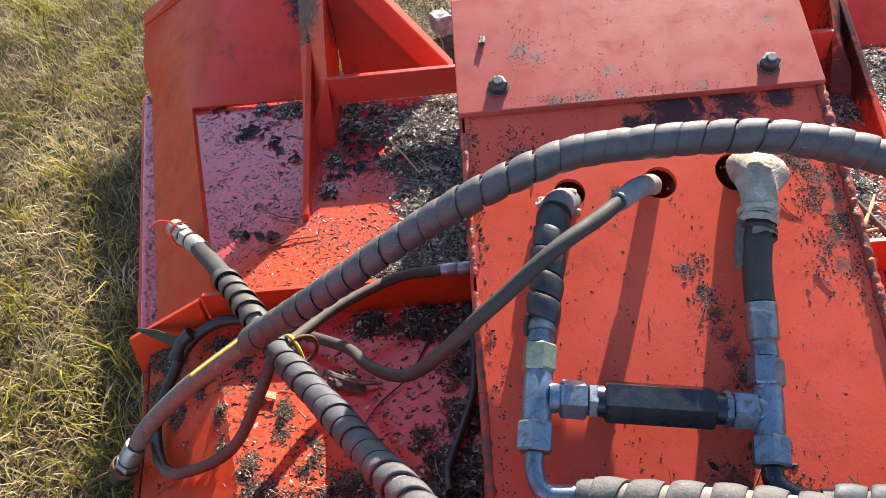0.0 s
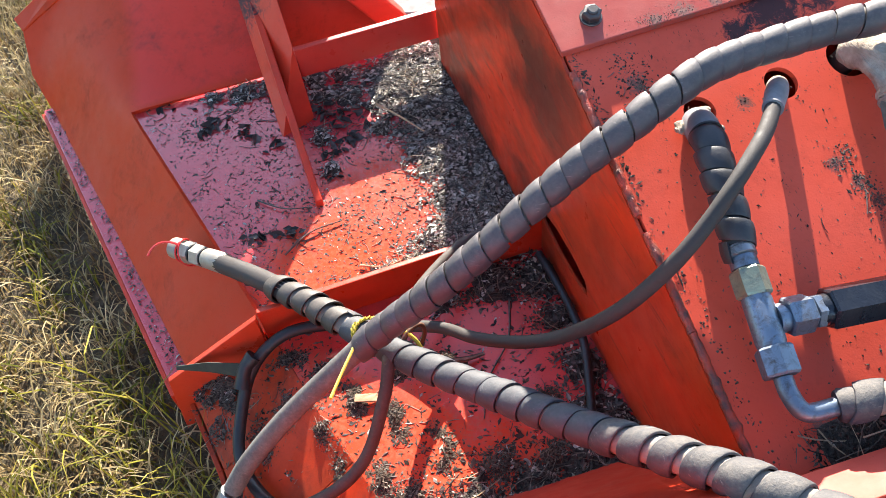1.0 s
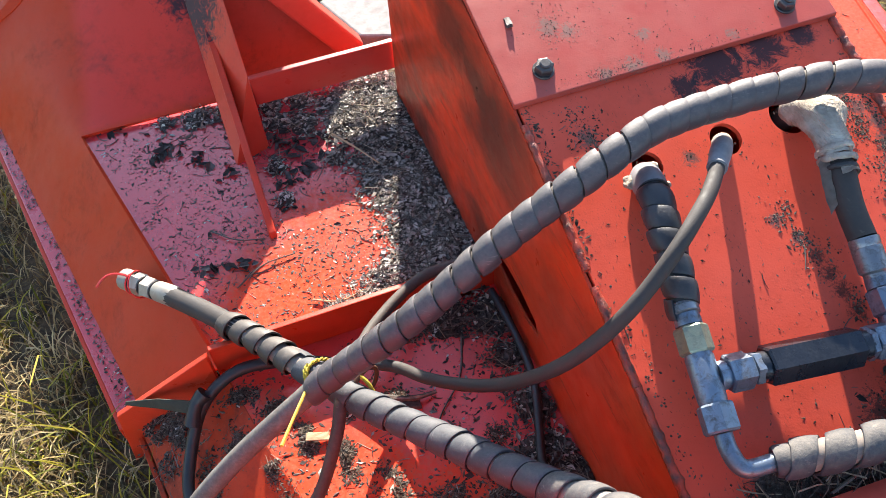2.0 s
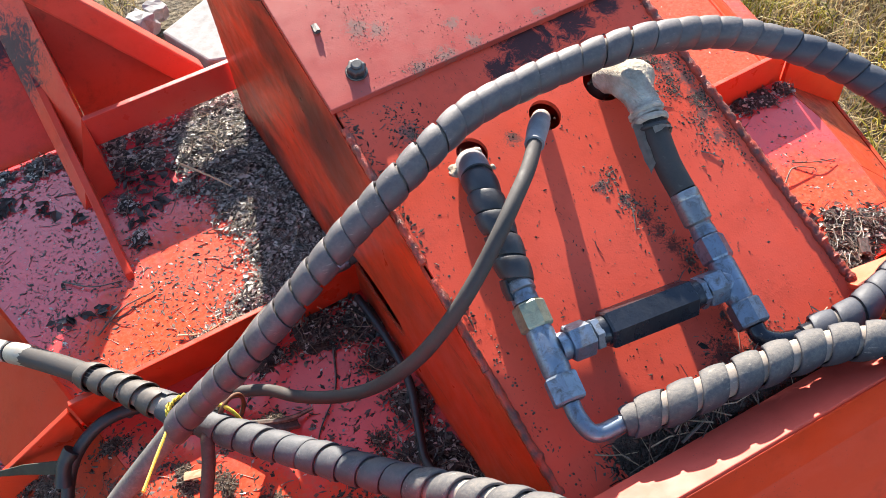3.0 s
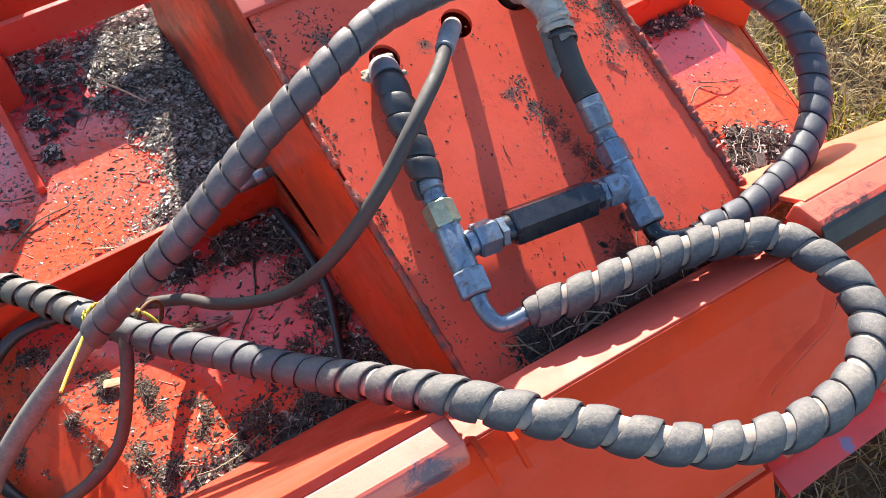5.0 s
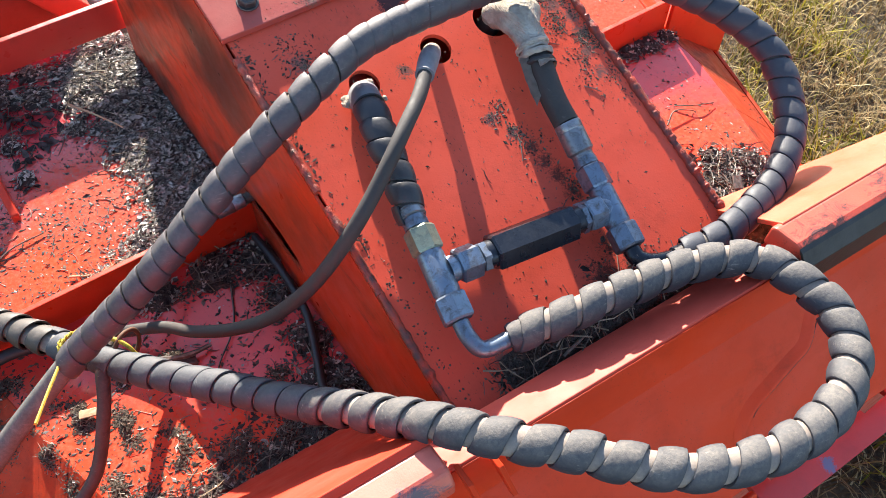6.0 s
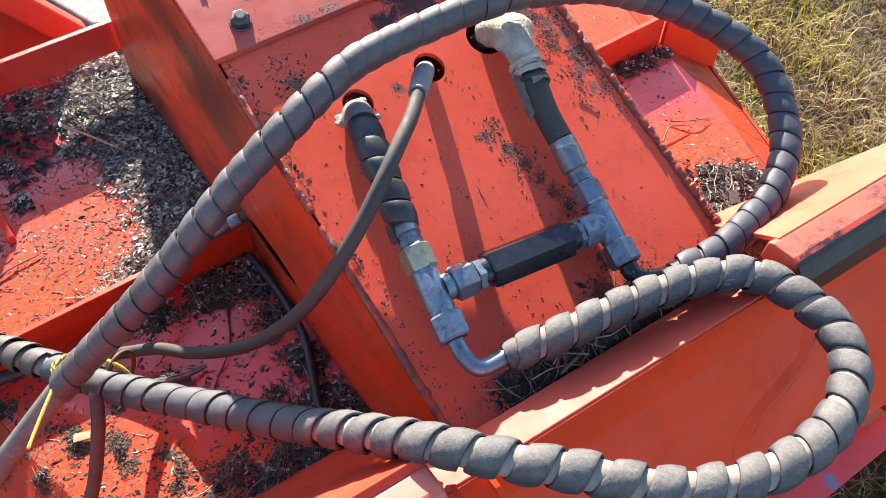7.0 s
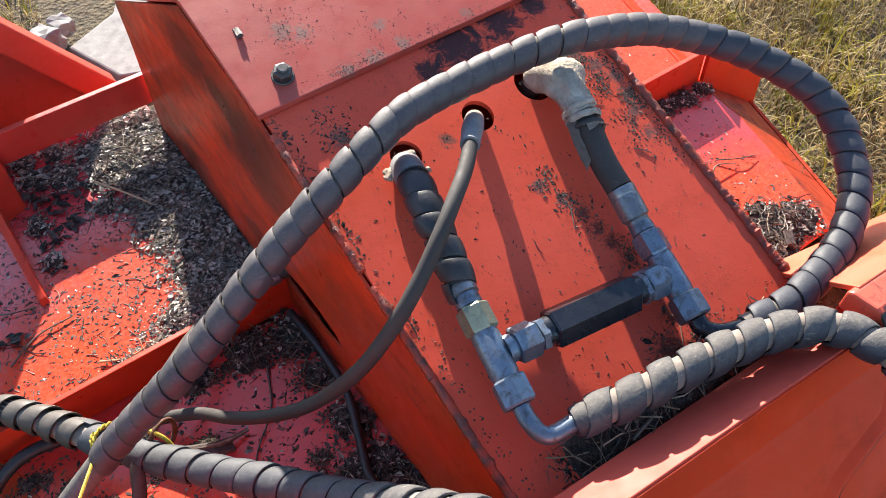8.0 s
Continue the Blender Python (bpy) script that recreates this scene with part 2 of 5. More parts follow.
def rubber(name, base, dust, amount, rough=0.5, pale_top=False, relief=0.14):
    """Rubber or plastic with blown dust; optional dust on its upper side also puts toplight into the colour."""
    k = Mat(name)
    d = k.ramp(k.noise(42, 7, 0.8, distort=0.5), 0.5 - 0.3 * amount, 0.78 - 0.12 * amount, 0.12 if pale_top else 0.0, 1.0)
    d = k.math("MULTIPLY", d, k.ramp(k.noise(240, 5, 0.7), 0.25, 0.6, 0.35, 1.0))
    if pale_top:
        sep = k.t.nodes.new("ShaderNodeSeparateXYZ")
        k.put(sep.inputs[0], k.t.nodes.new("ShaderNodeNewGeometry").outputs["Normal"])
        # paler tops, darker undersides: sun and shade put into the dust by normal
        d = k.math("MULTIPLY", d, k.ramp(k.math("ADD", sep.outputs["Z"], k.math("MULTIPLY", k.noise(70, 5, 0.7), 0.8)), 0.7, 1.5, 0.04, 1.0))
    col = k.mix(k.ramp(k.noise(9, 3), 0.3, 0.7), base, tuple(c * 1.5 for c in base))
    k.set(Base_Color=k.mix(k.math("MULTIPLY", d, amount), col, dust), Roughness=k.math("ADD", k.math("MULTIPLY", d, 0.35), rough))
    # pale scuffs and fine scratches over the dust
    scuff = k.math("MULTIPLY", k.ramp(k.noise(1.0, 4, 0.7, k.scaled((90, 90, 420), (0.4, 0.3, 0.0))), 0.6, 0.72), k.ramp(k.noise(30, 3), 0.45, 0.6))
    lit = k.mix(k.math("MULTIPLY", d, amount), col, dust)
    k.set(Base_Color=k.mix(k.math("MULTIPLY", scuff, 0.7 * amount), lit, tuple(min(1, c * 1.35) for c in dust)))
    return k.bump(k.math("ADD", k.math("MULTIPLY", k.noise(320, 3), 0.5), k.math("ADD", k.math("MULTIPLY", d, 0.5), k.math("MULTIPLY", k.noise(30, 3), 0.6))), relief, 0.003).m


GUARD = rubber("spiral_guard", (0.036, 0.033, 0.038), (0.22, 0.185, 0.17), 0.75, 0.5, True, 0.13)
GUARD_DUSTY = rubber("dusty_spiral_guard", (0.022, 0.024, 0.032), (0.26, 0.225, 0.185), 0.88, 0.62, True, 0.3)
# bluer copy of the guard: shade on the looped hose put into its colour
GUARD_SHADED = rubber("shaded_spiral_guard", (0.026, 0.029, 0.038), (0.19, 0.18, 0.175), 0.7, 0.55, True, 0.2)
# darkest copy, with the shade on the first hose's arch coloured in
GUARD_SHADED_ARCH = rubber("shaded_arch_spiral_guard", (0.02, 0.023, 0.034), (0.12, 0.112, 0.115), 0.55, 0.52, True, 0.16)
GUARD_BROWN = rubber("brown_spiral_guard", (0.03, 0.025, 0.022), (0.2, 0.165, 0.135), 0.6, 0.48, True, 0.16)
GUARD_BLACK = rubber("black_spiral_guard", (0.018, 0.018, 0.022), (0.12, 0.11, 0.1), 0.3, 0.42)
HOSE = rubber("hose_rubber", (0.02, 0.017, 0.016), (0.09, 0.072, 0.062), 0.55, 0.6)
HOSE_BROWN = rubber("brown_dusty_rubber", (0.035, 0.026, 0.022), (0.17, 0.125, 0.1), 0.6, 0.6)
HOSE_GREY = rubber("dusty_hose_rubber", (0.05, 0.044, 0.042), (0.25, 0.22, 0.195), 0.75, 0.6)
HOSE_TAN = rubber("dust_coated_rubber", (0.15, 0.12, 0.1), (0.42, 0.35, 0.29), 0.7, 0.65)
HOSE_BLACK = rubber("black_rubber", (0.012, 0.012, 0.014), (0.08, 0.07, 0.06), 0.3, 0.38)


def metal(name, base, rough, dirt=0.4, tint=(0.05, 0.04, 0.035), met=0.9):
    k = Mat(name)
    d = k.ramp(k.noise(80, 6, 0.75, distort=0.6), 0.48, 0.68, 0, dirt)
    col = k.mix(k.ramp(k.noise(22, 4), 0.3, 0.7), base, tuple(c * 0.72 for c in base))
    k.set(Base_Color=k.mix(d, col, tint), Metallic=k.math("SUBTRACT", met, d), Roughness=k.ramp(k.noise(45, 5), 0.3, 0.7, rough - 0.08, rough + 0.14))
    return k.bump(k.noise(180, 3), 0.18, 0.002).m


ZINC = metal("zinc_plated_steel", (0.23, 0.28, 0.35), 0.42, 0.9)
ZINC_GREEN = metal("olive_plated_steel", (0.3, 0.34, 0.26), 0.46, 0.7)
STEEL = metal("bright_steel", (0.33, 0.335, 0.35), 0.38, 0.85)
DUSTY_STEEL = metal("dusty_steel", (0.42, 0.38, 0.32), 0.5, 0.5, (0.2, 0.16, 0.12), 0.6)
BOLT_STEEL = metal("bolt_steel", (0.13, 0.125, 0.125), 0.45, 0.6)
VALVE_BLACK = metal("black_oxide_steel", (0.03, 0.034, 0.044), 0.27, 0.16, (0.06, 0.055, 0.05), 0.5)
RUST = metal("rusty_steel", (0.16, 0.07, 0.035), 0.7, 0.5, met=0.3)


def cloth():
    k = Mat("dirty_white_cloth")
    w = k.noise(1.0, 3, 0.5, k.scaled((60, 60, 700), (radians(20), 0, 0)))
    k.set(Base_Color=k.mix(k.ramp(k.noise(45, 5), 0.35, 0.7), (0.5, 0.435, 0.36), (0.27, 0.215, 0.17)), Roughness=0.95, Specular_IOR_Level=0.1)
    return k.bump(k.math("ADD", w, k.math("MULTIPLY", k.noise(90, 4), 0.8)), 0.9, 0.004).m


CLOTH = cloth()
CLOTH_GREY = plain("grey_dusty_cloth", (0.27, 0.235, 0.205), 0.9, 70, 0.45)


SLEEVE = plain("dusty_grey_sleeve", (0.22, 0.22, 0.235), 0.65)
TWINE = plain("yellow_twine", (0.72, 0.52, 0.05), 0.75, 300, 0.55)
RED = plain("red_plastic", (0.8, 0.04, 0.04), 0.35)
WOOD = plain("pale_wood", (0.55, 0.36, 0.2), 0.7, 120)
TIE = plain("black_plastic", (0.02, 0.02, 0.022), 0.45)
STRAP = plain("dirty_black_strap", (0.035, 0.036, 0.022), 0.75, 60, 0.5)


def litter(name, dark, light, rough=0.85, gloss=0.2, glow=0.0, stain=0.8):
    k = Mat(name)
    col = k.mix(k.ramp(k.island(), 0.05, 0.9), dark, light)
    col = k.mix(k.ramp(k.noise(130, 4), 0.35, 0.75, 0, stain), col, tuple(c * 0.8 for c in dark))
    k.set(Base_Color=col, Roughness=rough, Specular_IOR_Level=gloss)
    if glow:
        k.thin(col, glow)
    return k.m


TWIG = litter("twig", (0.025, 0.019, 0.016), (0.28, 0.22, 0.17), 0.55, 0.4)
LEAF = litter("dry_leaf", (0.06, 0.05, 0.042), (0.72, 0.64, 0.54), 0.34, 0.95, 0.25, 0.42)
DIRT = litter("caked_dirt", (0.03, 0.022, 0.018), (0.2, 0.15, 0.115), 0.9, 0.1)
FLAKE = litter("flake", (0.018, 0.014, 0.013), (0.13, 0.1, 0.09), 0.55)
GRIT = litter("grit", (0.05, 0.04, 0.034), (0.55, 0.48, 0.4), 0.42, 0.7, 0.0, 0.5)
STRAW = litter("straw", (0.22, 0.16, 0.09), (0.58, 0.48, 0.33), 0.6, 0.4)


def soil(name, a, b, scale=40):
    k = Mat(name)
    n = k.noise(scale, 8, 0.75)
    col = k.mix(k.ramp(n, 0.35, 0.65), a, b)
    col = k.mix(k.ramp(k.cells(scale * 4), 0.0, 0.35, 0.6, 0), col, tuple(c * 1.7 for c in b))
    k.set(Base_Color=col, Roughness=0.95)
    return k.bump(k.math("ADD", n, k.math("MULTIPLY", k.cells(scale * 3), 0.7)), 0.8, 0.012).m


MULCH = soil("dark_mulch", (0.022, 0.018, 0.015), (0.11, 0.09, 0.078), 120)
EARTH = soil("dry_thatch", (0.03, 0.022, 0.013), (0.15, 0.11, 0.06), 26)


def grass_mat(name, a, b, c):
    k = Mat(name)
    i = k.island()
    col = k.mix(k.ramp(i, 0.0, 0.6), a, b)
    col = k.mix(k.ramp(i, 0.6, 1.0), col, c)
    col = k.mix(k.ramp(k.noise(7, 4, 0.7), 0.42, 0.68, 0, 0.75), col, tuple(x * 0.42 for x in a))
    col = k.mix(k.ramp(k.noise(4, 3, 0.6), 0.5, 0.7, 0, 0.6), col, tuple(min(1, x * 1.25) for x in c))
    k.set(Base_Color=col, Roughness=0.65, Specular_IOR_Level=0.15)
    return k.thin(col, 0.3).m


GREEN = grass_mat("green_grass", (0.09, 0.1, 0.01), (0.27, 0.24, 0.022), (0.48, 0.38, 0.07))
DRY = grass_mat("dry_grass", (0.14, 0.09, 0.038), (0.4, 0.29, 0.125), (0.62, 0.5, 0.27))
CONCRETE = plain("pale_concrete", (0.34, 0.33, 0.315), 0.9, 40, 0.4)


# ---- shape helpers ----
def mesh_of(name, bm, material, smooth=False):
    me = bpy.data.meshes.new(name)
    bmesh.ops.recalc_face_normals(bm, faces=bm.faces)
    bm.to_mesh(me)
    bm.free()
    me.materials.append(material)
    if smooth:
        me.polygons.foreach_set("use_smooth", [True] * len(me.polygons))
        me.set_sharp_from_angle(angle=radians(48))
    return me


def part(name, bm, material, parent, label="", smooth=False):
    ob = new(name, mesh_of(name, bm, material, smooth))
    ob.parent = parent
    return tagged(ob, label)


def thing(name, label, category, group="", kind=""):
    return tagged(new(name), label, category, group, kind)


def soften(bm, width, segments=2):
    if width:
        sharp = [e for e in bm.edges if len(e.link_faces) == 2 and e.calc_face_angle(0) > 0.5]
        bmesh.ops.bevel(bm, geom=sharp, offset=width, segments=segments, affect="EDGES", profile=0.5, clamp_overlap=True)
    return bm


def plate(pts, thick, bevel=0.0015, holes=()):
    """A plate with the outline pts, thick on the side away from its normal; holes: rings of points in its plane."""
    bm = bmesh.new()
    vs = [bm.verts.new(p) for p in pts]
    if holes:
        es = [bm.edges.new((a, b)) for a, b in zip(vs, vs[1:] + vs[:1])]
        for ring in holes:
            r = [bm.verts.new(p) for p in ring]
            es += [bm.edges.new((a, b)) for a, b in zip(r, r[1:] + r[:1])]
        bmesh.ops.triangle_fill(bm, use_beauty=True, edges=es)
        faces = list(bm.faces)
    else:
        faces = [bm.faces.new(vs)]
    p = [Vector(q) for q in pts]
    n = Vector()
    for a, b in zip(p, p[1:] + p[:1]):
        n += Vector(((a.y - b.y) * (a.z + b.z), (a.z - b.z) * (a.x + b.x), (a.x - b.x) * (a.y + b.y)))
    n.normalize()
    r = bmesh.ops.extrude_face_region(bm, geom=faces)
    for v in [v for v in r["geom"] if isinstance(v, bmesh.types.BMVert)]:
        v.co -= n * thick
    bmesh.ops.recalc_face_normals(bm, faces=bm.faces)
    return soften(bm, 0 if holes else bevel)


def profile_x(yz, x0, x1, bevel=0.002):
    """A solid with the outline yz, drawn out along x."""
    bm = bmesh.new()
    a = [bm.verts.new((x0, y, z)) for y, z in yz]
    b = [bm.verts.new((x1, y, z)) for y, z in yz]
    bm.faces.new(a)
    bm.faces.new(b[::-1])
    for i in range(len(yz)):
        j = (i + 1) % len(yz)
        bm.faces.new((a[i], a[j], b[j], b[i]))
    bmesh.ops.recalc_face_normals(bm, faces=bm.faces)
    return soften(bm, bevel)


def axes_of(d):
    d = Vector(d).normalized()
    u = d.cross(Vector((0, 0, 1)) if abs(d.z) < 0.9 else Vector((1, 0, 0))).normalized()
    return d, u, d.cross(u)


def lathe(p, q, rows, seg=24, turn=0.0, bm=None):
    """A turned body on the line from p to q: rows of (share of the way, radius)."""
    bm = bm or bmesh.new()
    p, q = Vector(p), Vector(q)
    d, u, v = axes_of(q - p)
    rings = []
    for s, r in rows:
        c = p.lerp(q, s)
        rings.append([bm.verts.new(c + (u * math.cos(a) + v * math.sin(a)) * r) for a in (turn + 2 * math.pi * k / seg for k in range(seg))])
    for a, b in zip(rings, rings[1:]):
        for k in range(seg):
            bm.faces.new((a[k], a[(k + 1) % seg], b[(k + 1) % seg], b[k]))
    bm.faces.new(rings[0][::-1])
    bm.faces.new(rings[-1])
    return bm


def hexnut(p, q, r, turn=0.3):
    """A hexagon nut with chamfered ends; r: to its corners."""
    return soften(lathe(p, q, ((0, r * 0.9), (0.08, r), (0.92, r), (1, r * 0.9)), 6, turn), r * 0.04, 1)


def glide(pts, step=0.006):
    """Points along a smooth curve through pts, evenly spaced."""
    p = [Vector(q) for q in pts]
    p = [p[0] * 2 - p[1]] + p + [p[-1] * 2 - p[-2]]
    fine = []
    for i in range(1, len(p) - 2):
        for k in range(24):
            t = k / 24
            a, b, c, d = p[i - 1 : i + 3]
            fine.append(0.5 * (2 * b + (c - a) * t + (2 * a - 5 * b + 4 * c - d) * t * t + (3 * b - a - 3 * c + d) * t ** 3))
    fine.append(p[-2])
    for _ in range(10):
        fine = [fine[0]] + [(a + b * 2 + c) / 4 for a, b, c in zip(fine, fine[1:], fine[2:])] + [fine[-1]]
    out, left = [fine[0]], step
    for a, b in zip(fine, fine[1:]):
        l, s = (b - a).length, 0.0
        while l - s > left:
            s += left
            out.append(a.lerp(b, s / l))
            left = step
        left -= l - s
    return out


def frames(line):
    """Tangent, side and second side at each point of a line, turning as little as may be."""
    out, side = [], None
    for i, p in enumerate(line):
        d = (line[min(i + 1, len(line) - 1)] - line[max(i - 1, 0)]).normalized()
        side = axes_of(d)[1] if side is None else (side - d * side.dot(d)).normalized()
        out.append((d, side, d.cross(side)))
    return out


def tube(line, radius, seg=16, wobble=0.0):
    """A round hose along a line of points."""
    bm = bmesh.new()
    rings = []
    for i, (p, (d, u, v)) in enumerate(zip(line, frames(line))):
        r = radius(i / (len(line) - 1)) if callable(radius) else radius
        r *= 1 + wobble * noise.noise(p * 60)
        rings.append([bm.verts.new(p + (u * math.cos(a) + v * math.sin(a)) * r) for a in (2 * math.pi * k / seg for k in range(seg))])
    for a, b in zip(rings, rings[1:]):
        for k in range(seg):
            bm.faces.new((a[k], a[(k + 1) % seg], b[(k + 1) % seg], b[k]))
    bm.faces.new(rings[0][::-1])
    bm.faces.new(rings[-1])
    return bm


def guard(line, radius, pitch, width, rise=0.0028, seed=1, hand=1, swell=1.0):
    """A spiral band wound round a hose: its trailing edge lies over the leading edge of the next turn."""
    bm = bmesh.new()
    step = (line[1] - line[0]).length
    fr = frames(line)
    length = step * (len(line) - 1)
    rnd = random.Random(seed)
    turns = int(length / pitch)
    starts, s = [], 0.0
    for k in range(turns + 2):
        starts.append(s)
        s += pitch * rnd.uniform(0.86, 1.14)
    lifts = [rnd.uniform(0.4, 1.8) for _ in starts]
    seg = 28

    def at(s):
        f = min(max(s / step, 0), len(line) - 1.001)
        i = int(f)
        p = line[i].lerp(line[i + 1], f - i)
        return p, fr[i]

    across = tuple((w, b * swell) for w, b in ((-0.5, 0.0), (-0.47, 0.0005), (-0.3, 0.0011), (-0.1, 0.0014), (0.1, 0.0014), (0.3, 0.001), (0.47, 0.0004), (0.5, 0.0)))
    prev = None
    for n in range(turns * seg):
        k, a = n // seg, (n % seg) / seg
        mid = starts[k] + (starts[k + 1] - starts[k]) * a
        if mid + width > length:
            break
        lift = lifts[k] * (1 - a) + lifts[k + 1] * a
        ang = hand * 2 * math.pi * n / seg
        row = []
        for top in (1, 0):
            for w, bulge in across if top else across[::-1]:
                p, (d, u, v) = at(mid + (w + 0.5) * width)
                dent = 0.0007 * noise.noise((p + (u * math.cos(ang) + v * math.sin(ang)) * radius) * 55)
                r = radius + (0.5 - w) * rise * lift + dent + (bulge + 0.0022 if top else 0.0)
                row.append(bm.verts.new(p + (u * math.cos(ang) + v * math.sin(ang)) * r))
        if prev:
            for i in range(len(row)):
                j = (i + 1) % len(row)
                bm.faces.new((prev[i], prev[j], row[j], row[i]))
        else:
            bm.faces.new(row)
        prev = row
    bm.faces.new(prev[::-1])
    return bm


def bead(a, b, r, n, seed=1):
    """A weld bead from a to b: overlapping uneven ripples."""
    rnd = random.Random(seed)
    line = [Vector(a).lerp(Vector(b), k / n) + Vector((rnd.uniform(-0.12, 0.12), 0, rnd.uniform(-0.15, 0.1))) * r for k in range(n + 1)]
    radii = [r * (1 + 0.3 * noise.noise((k * 0.45, seed, 0)) + 0.05 * math.sin(k * 2.2) + rnd.uniform(-0.12, 0.12)) for k in range(n + 1)]
    return tube(line, lambda s: radii[min(n, int(round(s * n)))], 9, 0.25)


# ---- ground ----
def ground_sheet():
    bm = bmesh.new()
    xs = [-400, -60, -12, -5] + [-3 + 0.12 * k for k in range(51)] + [5, 12, 60, 400]
    rows = []
    for y in xs:
        row = []
        for x in xs:
            near = abs(x) < 3.2 and abs(y) < 3.2
            z = 0.012 * noise.noise((x * 3, y * 3, 0)) + 0.01 * noise.noise((x * 9, y * 9, 4)) - 0.012 if near else -0.02
            row.append(bm.verts.new((x, y, z)))
        rows.append(row)
    for a, b in zip(rows, rows[1:]):
        for k in range(len(a) - 1):
            bm.faces.new((a[k], a[k + 1], b[k + 1], b[k]))
    return tagged(new("ground", mesh_of("ground", bm, EARTH, True)), "dry thatchy grass ground with bare soil patches", "ground", kind="structure")


ground_sheet()
slab = plate([(-0.03, 1.18, 0.03), (0.03, 1.0, 0.03), (0.36, 0.86, 0.03), (0.7, 1.2, 0.03), (0.3, 1.6, 0.03), (0.11, 1.25, 0.03)], 0.06, 0.006)
tagged(new("concrete_slab", mesh_of("concrete_slab", slab, CONCRETE)), "pale rough concrete slab lying in the grass", "slab")


def chunk(name, place, size, seed, material, label, category):
    rnd = random.Random(seed)
    bm = bmesh.new()
    bmesh.ops.create_cube(bm, size=1)
    bmesh.ops.subdivide_edges(bm, edges=bm.edges, cuts=2, use_grid_fill=True)
    for v in bm.verts:
        v.co += Vector((rnd.uniform(-1, 1), rnd.uniform(-1, 1), rnd.uniform(-1, 1))) * 0.09
        v.co = Vector((v.co.x * size[0], v.co.y * size[1], v.co.z * size[2]))
    bmesh.ops.rotate(bm, verts=bm.verts, matrix=Euler((0, 0.1, seed)).to_matrix())
    bmesh.ops.translate(bm, verts=bm.verts, vec=place)
    return tagged(new(name, mesh_of(name, soften(bm, 0.002, 1), material)), label, category)


chunk("concrete_chunk", (-0.06, 1.235, 0.035), (0.07, 0.05, 0.05), 2, CONCRETE, "broken pale concrete chunk beside the slab", "rubble")
chunk("concrete_chunk", (-0.015, 1.275, 0.03), (0.05, 0.045, 0.04), 5, CONCRETE, "small broken concrete chunk in the grass", "rubble")


# ---- the machine ----
machine = thing("mulching_head", "worn orange-painted steel mulching head littered with debris", "machine")
W = 0.445


def pz(y):
    return 0.632 + 0.365 * y


def mx(pts, right):
    """Points of the left half, or their mirror image in the right half."""
    return [(W - x, y, z) for x, y, z in pts][::-1] if right else pts


def circle_on_panel(x, y, r, n=28):
    return [(x + r * math.cos(2 * math.pi * k / n), y + r * math.sin(2 * math.pi * k / n), pz(y + r * math.sin(2 * math.pi * k / n))) for k in range(n)]


HOLES = ((0.122, -0.11, 0.019), (0.23, -0.106, 0.02), (0.322, -0.1, 0.025))
part("sloping_panel", plate([(0.003, -0.495, pz(-0.495)), (W - 0.003, -0.495, pz(-0.495)), (W - 0.003, 0.05, pz(0.05)), (0.003, 0.05, pz(0.05))], 0.008,
     holes=[circle_on_panel(*h) for h in HOLES]), PANEL_PAINT, machine, "sloping panel with three hose holes, chipped and dirty")
part("hood", profile_x([(0, 0.634), (0, 0.6415), (0.183, 0.6945), (0.193, 0.695), (0.203, 0.691), (0.585, 0.486), (0.585, 0.478), (0.196, 0.684), (0.183, 0.686)], -0.004, W + 0.004, 0.0012),
     HOOD_PAINT, machine, "faded orange bolted cover plate, bent at the top")
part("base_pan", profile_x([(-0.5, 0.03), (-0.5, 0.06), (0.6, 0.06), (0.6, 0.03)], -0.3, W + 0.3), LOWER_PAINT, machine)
part("back_plate", profile_x([(0.53, 0.06), (0.53, 0.48), (0.54, 0.48), (0.54, 0.06)], 0.012, W - 0.012), BACK_PAINT, machine)
for right in (False, True):
    yz = [(-0.5, 0.06), (-0.5, pz(-0.5) - 0.004), (-0.002, 0.628), (0.004, 0.633), (0.19, 0.683), (0.56, 0.488), (0.552, 0.42), (0.556, 0.29), (0.556, 0.06)]
    slit = [(0.075, 0.3), (0.0, 0.317), (-0.05, 0.319), (-0.098, 0.31), (-0.11, 0.286), (-0.065, 0.277), (-0.009, 0.276), (0.04, 0.284)]
    ring = [[(W if right else 0.0, y, z) for y, z in slit]]
    outline = [(W if right else 0.0, y, z) for y, z in yz]
    part("side_plate", plate(outline if right else outline[::-1], 0.004, holes=ring), SIDE_PAINT, machine, "slotted side plate with brown rubbed dirt streaks")

rnd = random.Random(3)
for a, b in ((-0.12, -0.2), (-0.22, -0.33), (-0.33, -0.47), (-0.02, -0.1)):
    part("weld_bead", bead((0.0015, a, pz(a) - 0.001), (0.0015, b, pz(b) - 0.001), 0.005, int(abs(b - a) / 0.0042), int(-a * 100)), weld_mat(), machine, smooth=True)
part("weld_bead", bead((W - 0.001, 0.0, pz(0.0)), (W - 0.001, -0.485, pz(-0.485)), 0.0062, 140, 9), weld_mat(), machine, "thick dark red weld bead", smooth=True)


